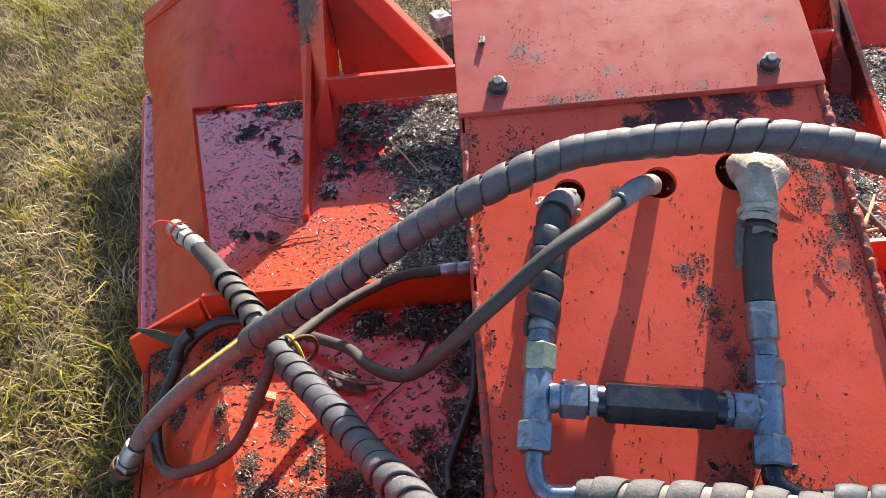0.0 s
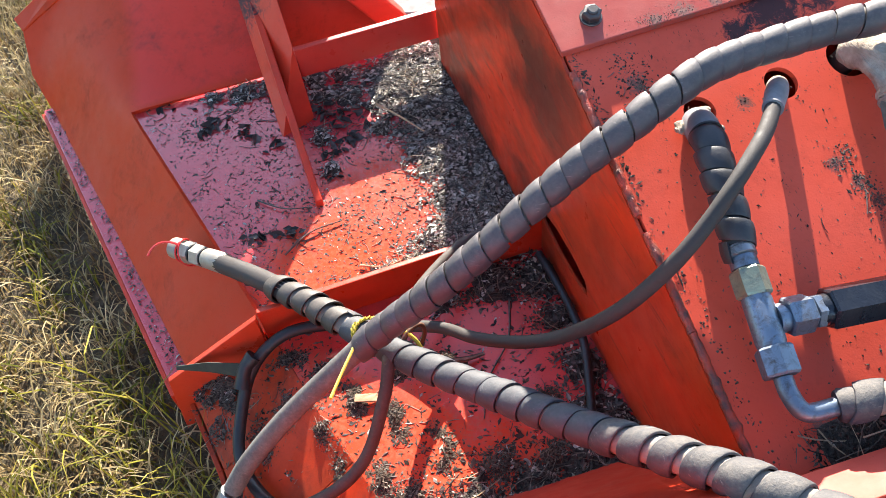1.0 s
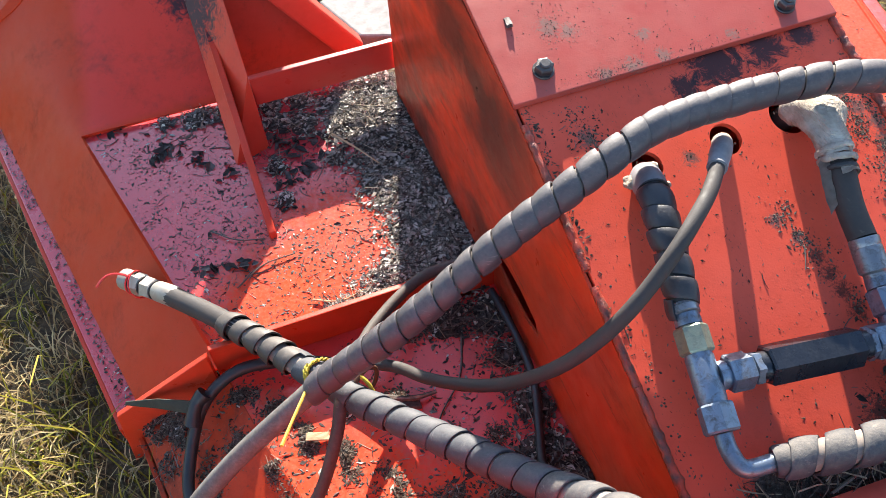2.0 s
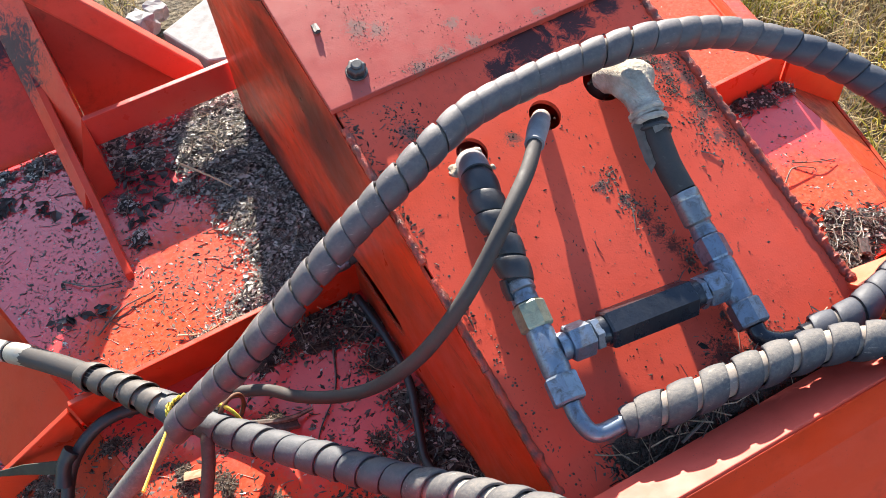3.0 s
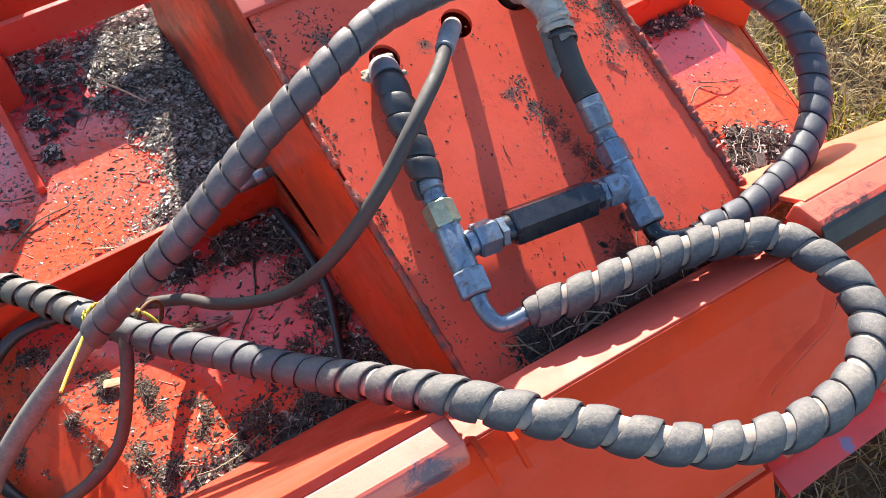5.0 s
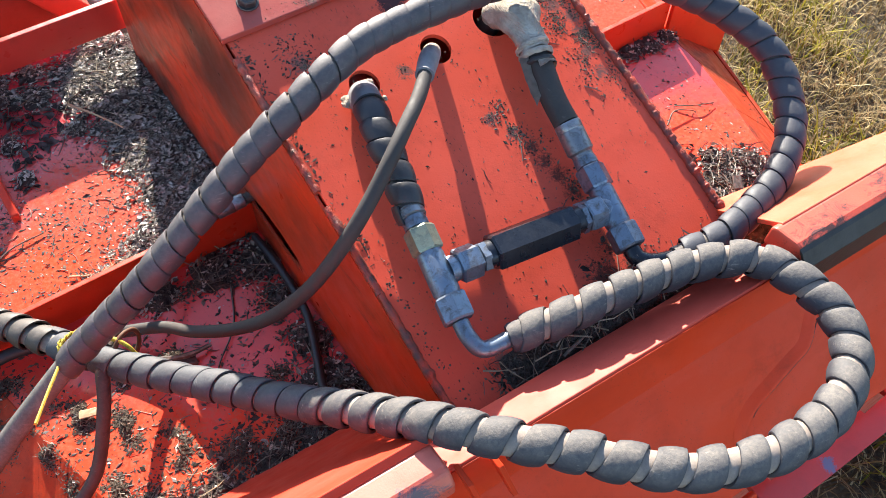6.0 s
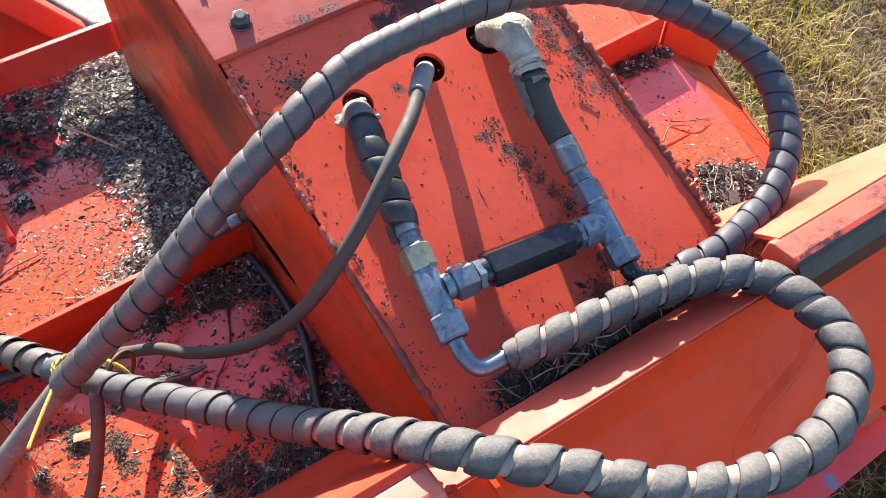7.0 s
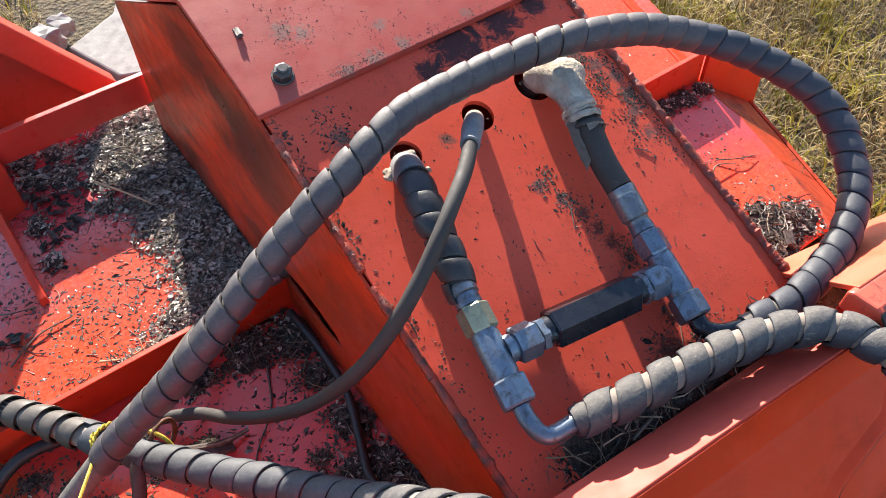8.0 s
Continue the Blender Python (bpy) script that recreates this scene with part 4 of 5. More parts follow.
part("knot", tube(glide([(-0.484, 0.018, 0.23), (-0.502, 0.01, 0.218), (-0.516, -0.008, 0.197)]), 0.0118, 14, 0.25), TIE, tie, smooth=True)

fit = thing("fitting_assembly", "zinc-plated hydraulic tees joined by a black hexagonal valve", "hydraulic fitting")


def tee_side(nut_top, nut_low, body, green):
    """A tee on its run from the hose nut to the elbow nut."""
    t, l = Vector(nut_top) + Vector((0, 0, 0.004)), Vector(nut_low) + Vector((0, 0, 0.004))
    d = (l - t).normalized()
    part("nut", hexnut(t - d * 0.016, t + d * 0.014, 0.0186, 0.25), ZINC_GREEN if green else ZINC, fit, "olive-tinted plated nut" if green else "")
    part("nut", hexnut(l - d * 0.014, l + d * 0.016, 0.0194, 0.6), ZINC, fit)
    part("tee", lathe(t + d * 0.014, l - d * 0.014, ((0, 0.0145), (0.1, 0.0155), (0.9, 0.0155), (1, 0.0145)), 24), ZINC, fit, smooth=True)
    part("stem", lathe(t - d * 0.03, t - d * 0.017, ((0, 0.0135), (0.5, 0.0145), (1, 0.0145)), 20), ZINC, fit, smooth=True)
    return t, l, d


tL, lL, dL = tee_side((0.064, -0.324, 0.553), (0.052, -0.400, 0.527), None, True)
tR, lR, dR = tee_side((0.296, -0.349, 0.532), (0.284, -0.424, 0.508), None, False)
cL, cR = tL.lerp(lL, 0.5), tR.lerp(lR, 0.5)
run = cR - cL


def on(s):
    return cL + run * s


part("tee_branch", lathe(on(0.05), on(0.105), ((0, 0.0155), (0.6, 0.0155), (1, 0.0135)), 20), ZINC, fit, smooth=True)
part("nut", hexnut(on(0.1), on(0.215), 0.0205, 0.35), ZINC, fit)
part("jam_nut", hexnut(on(0.22), on(0.262), 0.0182, 0.1), ZINC, fit)
part("neck", lathe(on(0.255), on(0.3), ((0, 0.0165), (1, 0.0165)), 20), VALVE_BLACK, fit, smooth=True)
part("valve_body", soften(lathe(on(0.292), on(0.765), ((0, 0.0205), (0.02, 0.0228), (0.98, 0.0228), (1, 0.0205)), 6, 0.22), 0.0018, 2), VALVE_BLACK, fit, "black hexagonal check valve body")
part("neck", lathe(on(0.76), on(0.815), ((0, 0.0165), (1, 0.0165)), 20), VALVE_BLACK, fit, smooth=True)
part("jam_nut", hexnut(on(0.805), on(0.838), 0.0188, 0.5), ZINC, fit)
part("nut", hexnut(on(0.842), on(0.945), 0.0205, 0.15), ZINC, fit)
part("tee_branch", lathe(on(0.94), on(0.98), ((0, 0.0135), (0.4, 0.0155), (1, 0.0155)), 20), ZINC, fit, smooth=True)
e0 = lL + dL * 0.017
part("elbow", tube(glide([e0, e0 + dL * 0.018 + Vector((0.001, 0, 0)), Vector((0.056, -0.4515, 0.511)), Vector((0.092, -0.456, 0.509))], 0.003), 0.0096, 16), ZINC, fit, "bent steel elbow tube", True)
e0 = lR + dR * 0.017
part("elbow", tube(glide([e0, e0 + dR * 0.014 + Vector((0.002, 0, 0)), Vector((0.295, -0.469, 0.503)), Vector((0.33, -0.481, 0.503))], 0.003), 0.011, 16), VALVE_BLACK, fit, "dark bent elbow tube", True)

H4 = [(0.124, -0.105, 0.568), (0.109, -0.13, 0.594), (0.0975, -0.165, 0.607), (0.0875, -0.205, 0.601), (0.079, -0.25, 0.585), (0.0695, -0.29, 0.567)]
hose = thing("hydraulic_hose", "short hydraulic hose with black spiral wrap, entering the panel", "hose", "short panel hoses")
line = glide(H4)
part("hose", tube(line, 0.0148, 16), HOSE_BLACK, hose, smooth=True)
n = len(line)
part("sleeve", tube(line[int(n * 0.08) : int(n * 0.38)], lambda s: 0.0182 + 0.0016 * math.sin(3.0 * s), 22, 0.06), SLEEVE, hose, "grey tape collar", True)
for k, (place, size) in enumerate(((Vector((-0.018, 0.004, 0.0)), 0.009), (Vector((0.014, 0.014, 0.004)), 0.007), (Vector((0.02, -0.014, 0.0)), 0.0035))):
    tuft = bmesh.new()
    bmesh.ops.create_icosphere(tuft, subdivisions=3, radius=size)
    for w in tuft.verts:
        w.co *= 1 + 0.5 * noise.noise(w.co * 160 + Vector((k, 0, 0))) + 0.25 * noise.noise(w.co * 420)
        w.co.z *= 0.75
        w.co += line[int(n * 0.2)] + place
    part("tuft", tuft, CLOTH, hose, "torn pale cloth tuft", True)
part("spiral_guard", guard(line[int(n * 0.36) :] + [line[-1] + (line[-1] - line[-2]) * k for k in range(1, 4)], 0.015, 0.024, 0.0232, 0.0018, 5, -1), GUARD_BLACK, hose, "black spiral guard", True)
part("cable_tie", tube([line[int(n * 0.36)] + (u * math.cos(t) + v * math.sin(t)) * 0.0182 for (d, u, v) in [frames(line)[int(n * 0.36)]] for t in (2 * math.pi * k / 24 for k in range(25))], 0.0016, 6), TIE, hose, smooth=True)
a, b = Vector(H4[-1]), tL - dL * 0.028
part("ferrule", lathe(a - (b - a) * 0.5, b, ((0, 0.0158), (0.06, 0.0165), (0.2, 0.0165), (0.23, 0.0158), (0.27, 0.0165), (0.9, 0.0162), (1, 0.0135)), 24), STEEL, hose, "scored steel ferrule", True)

H5 = [(0.325, -0.088, 0.572), (0.332, -0.104, 0.604), (0.329, -0.145, 0.617), (0.319, -0.197, 0.604), (0.308, -0.245, 0.581), (0.3035, -0.285, 0.565)]
hose = thing("hydraulic_hose", "short black hydraulic hose coming out of the panel", "hose", "short panel hoses")
line = glide(H5)
n = len(line)
part("hose", tube(line, 0.0158, 16), HOSE, hose, smooth=True)
a, b = Vector(H5[-1]), tR - dR * 0.028
part("ferrule", lathe(a - (b - a) * 0.12, b, ((0, 0.016), (0.05, 0.0168), (0.2, 0.0168), (0.22, 0.0162), (0.25, 0.0168), (0.8, 0.0168), (0.86, 0.0135), (1, 0.0135)), 24), STEEL, hose, "long scored steel ferrule", True)
rag = thing("rag_wrap", "dirty white cloth wrapped round the hose and strapped", "rag")


def rag_mesh():
    """A knitted cloth bunched round the hose: a peak stands off it to one side, and it narrows to the tied end."""
    seg = line[int(n * 0.1) : int(n * 0.58)]
    bm = bmesh.new()
    rings = []
    m, around = len(seg) - 1, 48
    for i, (p, (d, u, v)) in enumerate(zip(seg, frames(seg))):
        for half in (0, 0.5):
            s = min(1.0, (i + half) / m)
            c = p + d * 0.003 * (half * 2)
            ring = []
            for k in range(around):
                t = 2 * math.pi * k / around
                q = u * math.cos(t) + v * math.sin(t)
                r = 0.0192 + 0.003 * math.sin(math.pi * min(1, s * 1.25 + 0.12)) - 0.0015 * s
                r += 0.0034 * noise.noise((math.cos(t) * 1.4, math.sin(t) * 1.4, s * 3.5)) + 0.0012 * abs(math.sin(3 * t + 5 * s)) + 0.0005 * math.sin(s * 95 + 1.5 * math.sin(t))
                peak = max(0.0, (q.x * 0.93 + q.y * 0.35 - 0.25) / 0.75)
                r += 0.026 * peak ** 3 * math.exp(-((s - 0.5) / 0.16) ** 2)
                ring.append(bm.verts.new(c + q * r * min(1.0, 0.72 + 2.5 * s)))
            rings.append(ring)
    for a, b in zip(rings, rings[1:]):
        for k in range(around):
            bm.faces.new((a[k], a[(k + 1) % around], b[(k + 1) % around], b[k]))
    bm.faces.new(rings[0][::-1])
    bm.faces.new(rings[-1])
    return bm


def band_round(i, r, width, material, name, label, sway=0.002, seed=0):
    """A flat cloth or tape band tied round the hose, its edges wavy."""
    d, u, v = f[i]
    bm = bmesh.new()
    rings = []
    for j in range(41):
        t = 2 * math.pi * j / 40
        q = u * math.cos(t) + v * math.sin(t)
        c = line[i] + d * (sway * math.sin(t + seed) + 0.0012 * noise.noise((math.cos(t) * 3, math.sin(t) * 3, seed)))
        w = width * (1 + 0.25 * noise.noise((math.sin(t) * 2, math.cos(t) * 2, seed + 5)))
        rr = r + 0.0012 * noise.noise((math.cos(t) * 4, math.sin(t) * 4, seed + 9))
        rings.append([bm.verts.new(c + q * (rr + h) + d * w * e) for e, h in ((-0.5, 0), (-0.3, 0.0022), (0.05, 0.0028), (0.35, 0.002), (0.5, 0), (0.0, -0.001))])
    for a, b in zip(rings, rings[1:]):
        for k in range(6):
            bm.faces.new((a[k], a[(k + 1) % 6], b[(k + 1) % 6], b[k]))
    return part(name, bm, material, rag, label, True)


part("cloth", rag_mesh(), CLOTH, rag, smooth=True)
f = frames(line)
band_round(int(n * 0.53), 0.0196, 0.008, CLOTH, "band", "twisted cloth band", 0.002, 1)
band_round(int(n * 0.58), 0.0192, 0.009, CLOTH, "band", "twisted cloth band", 0.003, 2)
band_round(int(n * 0.63), 0.0172, 0.007, TIE, "strap", "black strap", 0.002, 3)
i = int(n * 0.65)
d, u, v = f[i]
cuff = bmesh.new()
rings = []
for s in (0, 0.35, 0.7, 1.0):
    ring = []
    for j in range(22):
        t = -1.0 + 3.1 * j / 21
        q = Vector((math.cos(t), -0.25 * math.sin(t), 0.95 * math.sin(t)))
        ring.append(line[i] + d * (0.011 * (s - 0.4) + 0.002 * noise.noise((j * 0.4, s, 3))) + q * (0.0182 + 0.003 * s + 0.0012 * noise.noise((j * 0.5, s * 3, 1))))
    rings.append(ring)
outer = [[cuff.verts.new(p) for p in ring] for ring in rings]
for a, b in zip(outer, outer[1:]):
    for j in range(21):
        cuff.faces.new((a[j], a[j + 1], b[j + 1], b[j]))
bmesh.ops.solidify(cuff, geom=cuff.faces, thickness=0.0014)
part("cuff", cuff, CLOTH, rag, "loose torn cuff", True)
strip = bmesh.new()
rows = []
for j in range(12):
    s = j / 11
    p = line[int(n * 0.54) + int(s * n * 0.26)]
    wide = 0.0125 - 0.0035 * s + 0.0015 * noise.noise((s * 6, 1, 2))
    c = p + Vector((-0.0185 - 0.002 * math.sin(3 * s), 0.0, 0.004 - 0.006 * s + 0.001 * math.sin(9 * s)))
    rows.append([strip.verts.new(c + Vector((e * wide * 0.45, 0.002 * e, e * wide * 0.6 + 0.0018 * (1 - e * e)))) for e in (-1, -0.5, 0, 0.5, 1)])
for a, b in zip(rows, rows[1:]):
    for j in range(4):
        strip.faces.new((a[j], a[j + 1], b[j + 1], b[j]))
bmesh.ops.solidify(strip, geom=strip.faces, thickness=0.0016)
part("flap", strip, CLOTH_GREY, rag, "hanging frayed grey strip", True)

# twine that ties the hoses where they cross
tw = thing("twine", "yellow braided twine tying two hoses together", "string")
c = Vector((-0.300, -0.122, 0.372))
knot = Vector((-0.321, -0.073, 0.3275))
d, u, v = axes_of(Vector((-0.081, 0.126, -0.032)))
for k in range(2):
    coil = []
    for j in range(88):
        t = 2 * math.pi * j / 50
        braid = 0.0016 * math.cos(j * 1.3 + k * math.pi)
        coil.append(knot + d * (0.0042 * t / 6.28 - 0.003 + 0.0016 * math.sin(j * 1.3 + k * math.pi)) + (u * math.cos(t) + v * math.sin(t)) * (0.0218 + braid) + Vector((0.006, -0.004, 0.004)) * math.cos(t) ** 2)
    part("lashing", tube(coil, 0.0016, 6, 0.2), TWINE, tw, "braided yellow cord wound round the hose", True)
part("loop", tube(glide([(-0.285, -0.094, 0.342), (-0.276, -0.103, 0.353), (-0.267, -0.115, 0.357), (-0.259, -0.128, 0.351), (-0.256, -0.136, 0.34)], 0.003), 0.003, 8, 0.3), TWINE, tw, smooth=True)
part("tail", tube(glide([(-0.322, -0.088, 0.354), (-0.3336, -0.1127, 0.374), (-0.345, -0.135, 0.385), (-0.366, -0.172, 0.4), (-0.3834, -0.2036, 0.412)], 0.004), 0.0021, 6, 0.2), TWINE, tw, "stiff loose end standing off", True)
wire = thing("rusty_wire", "thin rusty red wire twisted round the hose end nut", "wire")
for k in range(3):
    d, u, v = axes_of(END_B - END_A + Vector((0.004 * k - 0.004, 0.003, 0)))
    part("loop", tube([END_A.lerp(END_B, 1.0 + 0.07 * k) + (u * math.cos(t) + v * math.sin(t)) * 0.0212 for t in (2 * math.pi * j / 24 for j in range(25))], 0.0017, 6), RUST, wire, smooth=True)
part("tail", tube(glide([(-0.612, -0.158, 0.112), (-0.632, -0.172, 0.12), (-0.662, -0.18, 0.1), (-0.69, -0.184, 0.07), (-0.705, -0.186, 0.02)], 0.006), 0.0017, 6), RUST, wire, smooth=True)
band = thing("wire_loop", "rusty brown wire loop hanging at the hose crossing", "wire")
part("loop", tube([Vector((-0.262, -0.112, 0.33)) + Vector((math.cos(t) * 0.02, math.cos(t) * 0.012, math.sin(t) * 0.028)) for t in (2 * math.pi * k / 30 for k in range(31))], 0.0032, 8, 0.2), RUST, band, smooth=True)


# ---- litter and grass ----
def scatter_mesh(name, verts, faces, material, label, category):
    me = bpy.data.meshes.new(name)
    me.from_pydata(verts, [], faces)
    me.materials.append(material)
    return tagged(new(name, me), label, category, kind="stuff")


def on_quad(quad, s, t):
    a, b, c, d = (Vector(q) for q in quad)
    return a.lerp(b, s).lerp(d.lerp(c, s), t)


def quad_normal(quad):
    a, b, c, d = (Vector(q) for q in quad)
    n = (c - a).cross(d - b).normalized()
    return n if n.z > 0 else -n


class Litter:
    """Gathers small loose pieces into one mesh."""

    def __init__(self, seed):
        self.v, self.f, self.r = [], [], random.Random(seed)

    def flake(self, p, n, size, lift=0.0):
        r = self.r
        d, u, v = axes_of(n)
        a = r.uniform(0, 6.3)
        e, g = u * math.cos(a) + v * math.sin(a), v * math.cos(a) - u * math.sin(a)
        l, w, h = size * r.uniform(0.6, 1.5), size * r.uniform(0.25, 0.7), size * r.uniform(0.12, 0.4)
        i = len(self.v)
        top = p + n * (h + lift)
        for q in (p + e * l, p + g * w, p - e * l, p - g * w):
            self.v.append(tuple(q + n * (lift + r.uniform(0, 0.2) * size)))
        self.v.append(tuple(top + (e * r.uniform(-0.4, 0.4) + g * r.uniform(-0.4, 0.4)) * size))
        self.f += [(i, i + 1, i + 4), (i + 1, i + 2, i + 4), (i + 2, i + 3, i + 4), (i + 3, i, i + 4)]

    def grain(self, p, n, size):
        r = self.r
        d, u, v = axes_of(n)
        i, a = len(self.v), r.uniform(0, 6.3)
        for k in range(5):
            t, l = a + 1.257 * k, size * r.uniform(0.6, 1.1)
            self.v.append(tuple(p + (u * math.cos(t) + v * math.sin(t)) * l - n * 0.0002))
        self.v.append(tuple(p + n * size * r.uniform(0.1, 0.3)))
        self.f += [(i + k, i + (k + 1) % 5, i + 5) for k in range(5)]

    def leaf(self, p, n, size, lift=0.0, tilt=0.5):
        r = self.r
        d, u, v = axes_of(n + Vector((r.uniform(-1, 1), r.uniform(-1, 1), 0)) * tilt)
        a = r.uniform(0, 6.3)
        e, g = u * math.cos(a) + v * math.sin(a), v * math.cos(a) - u * math.sin(a)
        i = len(self.v)
        curl = size * r.uniform(0.1, 0.5)
        for x, y, z in ((-1, 0, 0.3), (-0.3, 0.45, 1), (-0.3, -0.45, 1), (0.4, 0.35, 0.8), (0.4, -0.4, 0.8), (1, 0, 0.1), (0.05, 0, 0)):
            self.v.append(tuple(p + e * x * size * r.uniform(0.55, 1.1) + g * (y * r.uniform(0.4, 1.35) + r.uniform(-0.12, 0.12)) * size + d * (z * curl * r.uniform(0.5, 1.2) + lift)))
        self.f += [(i, i + 1, i + 6), (i, i + 6, i + 2), (i + 1, i + 3, i + 6), (i + 6, i + 4, i + 2), (i + 3, i + 5, i + 6), (i + 6, i + 5, i + 4)]

    def twig(self, p, n, length, radius, lift=0.0, way=None):
        r = self.r
        d, u, v = axes_of(n)
        a = r.uniform(0, 6.3) if way is None else way + r.gauss(0, 0.3)
        e = (u * math.cos(a) + v * math.sin(a) + n * r.uniform(-0.06, 0.16)).normalized()
        g = e.cross(n).normalized()
        bend = r.uniform(-0.18, 0.18) * length
        i = len(self.v)
        for s in (0, 0.35, 0.7, 1):
            c = p + e * (s - 0.5) * length + g * bend * math.sin(s * math.pi) + n * (lift + radius)
            for k in range(3):
                t = 2.1 * k
                self.v.append(tuple(c + (g * math.cos(t) + n * math.sin(t)) * radius * (1.1 - 0.5 * s)))
        for k in range(3):
            for m in range(3):
                a0, b0 = i + 3 * k + m, i + 3 * k + (m + 1) % 3
                self.f.append((a0, b0, b0 + 3, a0 + 3))

    def done(self, name, material, label, category="litter"):
        return scatter_mesh(name, self.v, self.f, material, label, category)


def heap_height(outline, seed, x, y):
    """Height of a heap over its floor at a place; below 0 outside it."""
    h = max((1 - ((x - a) ** 2 + (y - b) ** 2) / r ** 2) for a, b, r in outline)
    return h * 0.75 - 0.1 + 0.4 * noise.noise((x * 22, y * 22, seed)) + 0.28 * noise.noise((x * 60, y * 60, seed + 3))


def heap(name, outline, height, seed, label):
    """The dark core of a low uneven heap of mulch over a floor."""
    bm = bmesh.new()
    xs = [p[0] for p in outline]
    ys = [p[1] for p in outline]
    x0, x1, y0, y1 = min(xs) - 0.1, max(xs) + 0.1, min(ys) - 0.1, max(ys) + 0.1
    step = 0.0075
    nx, ny = int((x1 - x0) / step), int((y1 - y0) / step)
    grid = {}
    for i in range(nx):
        for j in range(ny):
            x, y = x0 + i * step, y0 + j * step
            h = heap_height(outline, seed, x, y) - 0.16
            if h > 0:
                grid[i, j] = bm.verts.new((x, y, height + min(h, 0.9) * 0.014 + 0.004 * max(0, noise.noise((x * 130, y * 130, seed)))))
            elif h > -0.25:
                grid[i, j] = bm.verts.new((x, y, height - 0.004))
    for i, j in grid:
        q = [(i, j), (i + 1, j), (i + 1, j + 1), (i, j + 1)]
        if all(k in grid for k in q):
            bm.faces.new([grid[k] for k in q])
    ob = new(name, mesh_of(name, bm, MULCH, True))
    return tagged(ob, label, "debris", kind="stuff")


LFZ = FZ - 0.004
HEAPS = [([(-0.05, 0.52, 0.09), (-0.06, 0.42, 0.1), (-0.055, 0.32, 0.1), (-0.05, 0.22, 0.1), (-0.06, 0.13, 0.09), (-0.14, 0.115, 0.06), (-0.2, 0.1, 0.048), (-0.26, 0.09, 0.03), (-0.2, 0.54, 0.034), (-0.125, 0.51, 0.055), (-0.25, 0.565, 0.03), (-0.05, 0.6, 0.06), (-0.12, 0.585, 0.045), (-0.19, 0.61, 0.03), (-0.25, 0.62, 0.03), (-0.272, 0.45, 0.026), (-0.28, 0.36, 0.022), (-0.17, 0.43, 0.025)], FZ, 1, "heap of dry leaf mulch on the upper floor"),
         ([(-0.03, 0.0, 0.05), (-0.1, 0.02, 0.045), (-0.19, 0.025, 0.035), (-0.03, -0.08, 0.03), (-0.035, -0.17, 0.035), (-0.05, -0.25, 0.05), (-0.03, -0.31, 0.06), (-0.1, -0.31, 0.05), (-0.17, -0.325, 0.045), (-0.25, -0.31, 0.045), (-0.3, -0.325, 0.04)], LFZ, 5, "dark mulch gathered along the lower floor's edges"),
         ([(-0.39, 0.64, 0.035), (-0.33, 0.645, 0.03), (-0.45, 0.65, 0.022)], FZ, 9, "clump of wet leaves at the back sheet"),
         ([(0.66, -0.33, 0.05), (0.715, -0.29, 0.05), (0.77, -0.295, 0.045), (0.735, -0.25, 0.03), (0.56, -0.3, 0.06), (0.49, -0.2, 0.04), (0.5, -0.3, 0.05)], LFZ, 11, "dry mulch heap on the lower floor"),
         ([(0.5, 0.0, 0.05), (0.6, 0.015, 0.045), (0.7, 0.02, 0.04), (0.79, 0.04, 0.03), (0.84, 0.035, 0.03), (0.885, 0.03, 0.022)], LFZ, 13, "mulch under the lip"),
         ([(0.5, 0.15, 0.08), (0.48, 0.3, 0.09), (0.5, 0.42, 0.1), (0.6, 0.5, 0.09), (0.56, 0.25, 0.08), (0.68, 0.5, 0.08), (0.64, 0.15, 0.07), (0.68, 0.25, 0.06), (0.74, 0.47, 0.06), (0.8, 0.55, 0.09), (0.85, 0.62, 0.06), (0.62, 0.58, 0.07)], FZ, 15, "dark heap of leaf mulch on the upper floor")]
for outline, z, seed, label in HEAPS:
    heap("mulch_heap", outline, z, seed, label)



def edge_height(x, y):
    """Height of the mulch packed between the panel's lower edge and the front flange."""
    run = min(1.0, max(0.0, (x - 0.07) / 0.09)) * min(1.0, max(0.0, (0.43 - x) / 0.05))
    side = 1 - ((y + 0.482 + 0.045 * (x - 0.2)) / 0.026) ** 2
    return run * max(0.0, side) ** 0.7 * (0.042 + 0.01 * noise.noise((x * 40, y * 40, 2)) + 0.006 * noise.noise((x * 120, y * 120, 5))) - 0.002


def edge_ridge():
    bm = bmesh.new()
    nx, ny = 110, 18
    rows = [[bm.verts.new((0.06 + 0.38 * i / nx, y, pz(y) + edge_height(0.06 + 0.38 * i / nx, y))) for y in (-0.511 + 0.058 * j / ny for j in range(ny + 1))] for i in range(nx + 1)]
    for i in range(nx):
        for j in range(ny):
            bm.faces.new((rows[i][j], rows[i + 1][j], rows[i + 1][j + 1], rows[i][j + 1]))
    return tagged(new("mulch_ridge", mesh_of("mulch_ridge", bm, MULCH, True)), "dark mulch packed behind the front flange", "debris", kind="stuff")


edge_ridge()
twigs, flakes, grit, straw, leaves_dry, dirt = Litter(1), Litter(2), Litter(3), Litter(4), Litter(5), Litter(6)
R = random.Random(8)
Z = Vector((0, 0, 1))


def blocked(p):
    return -0.006 < p.x < W + 0.006 or 0.05 < p.y < 0.07


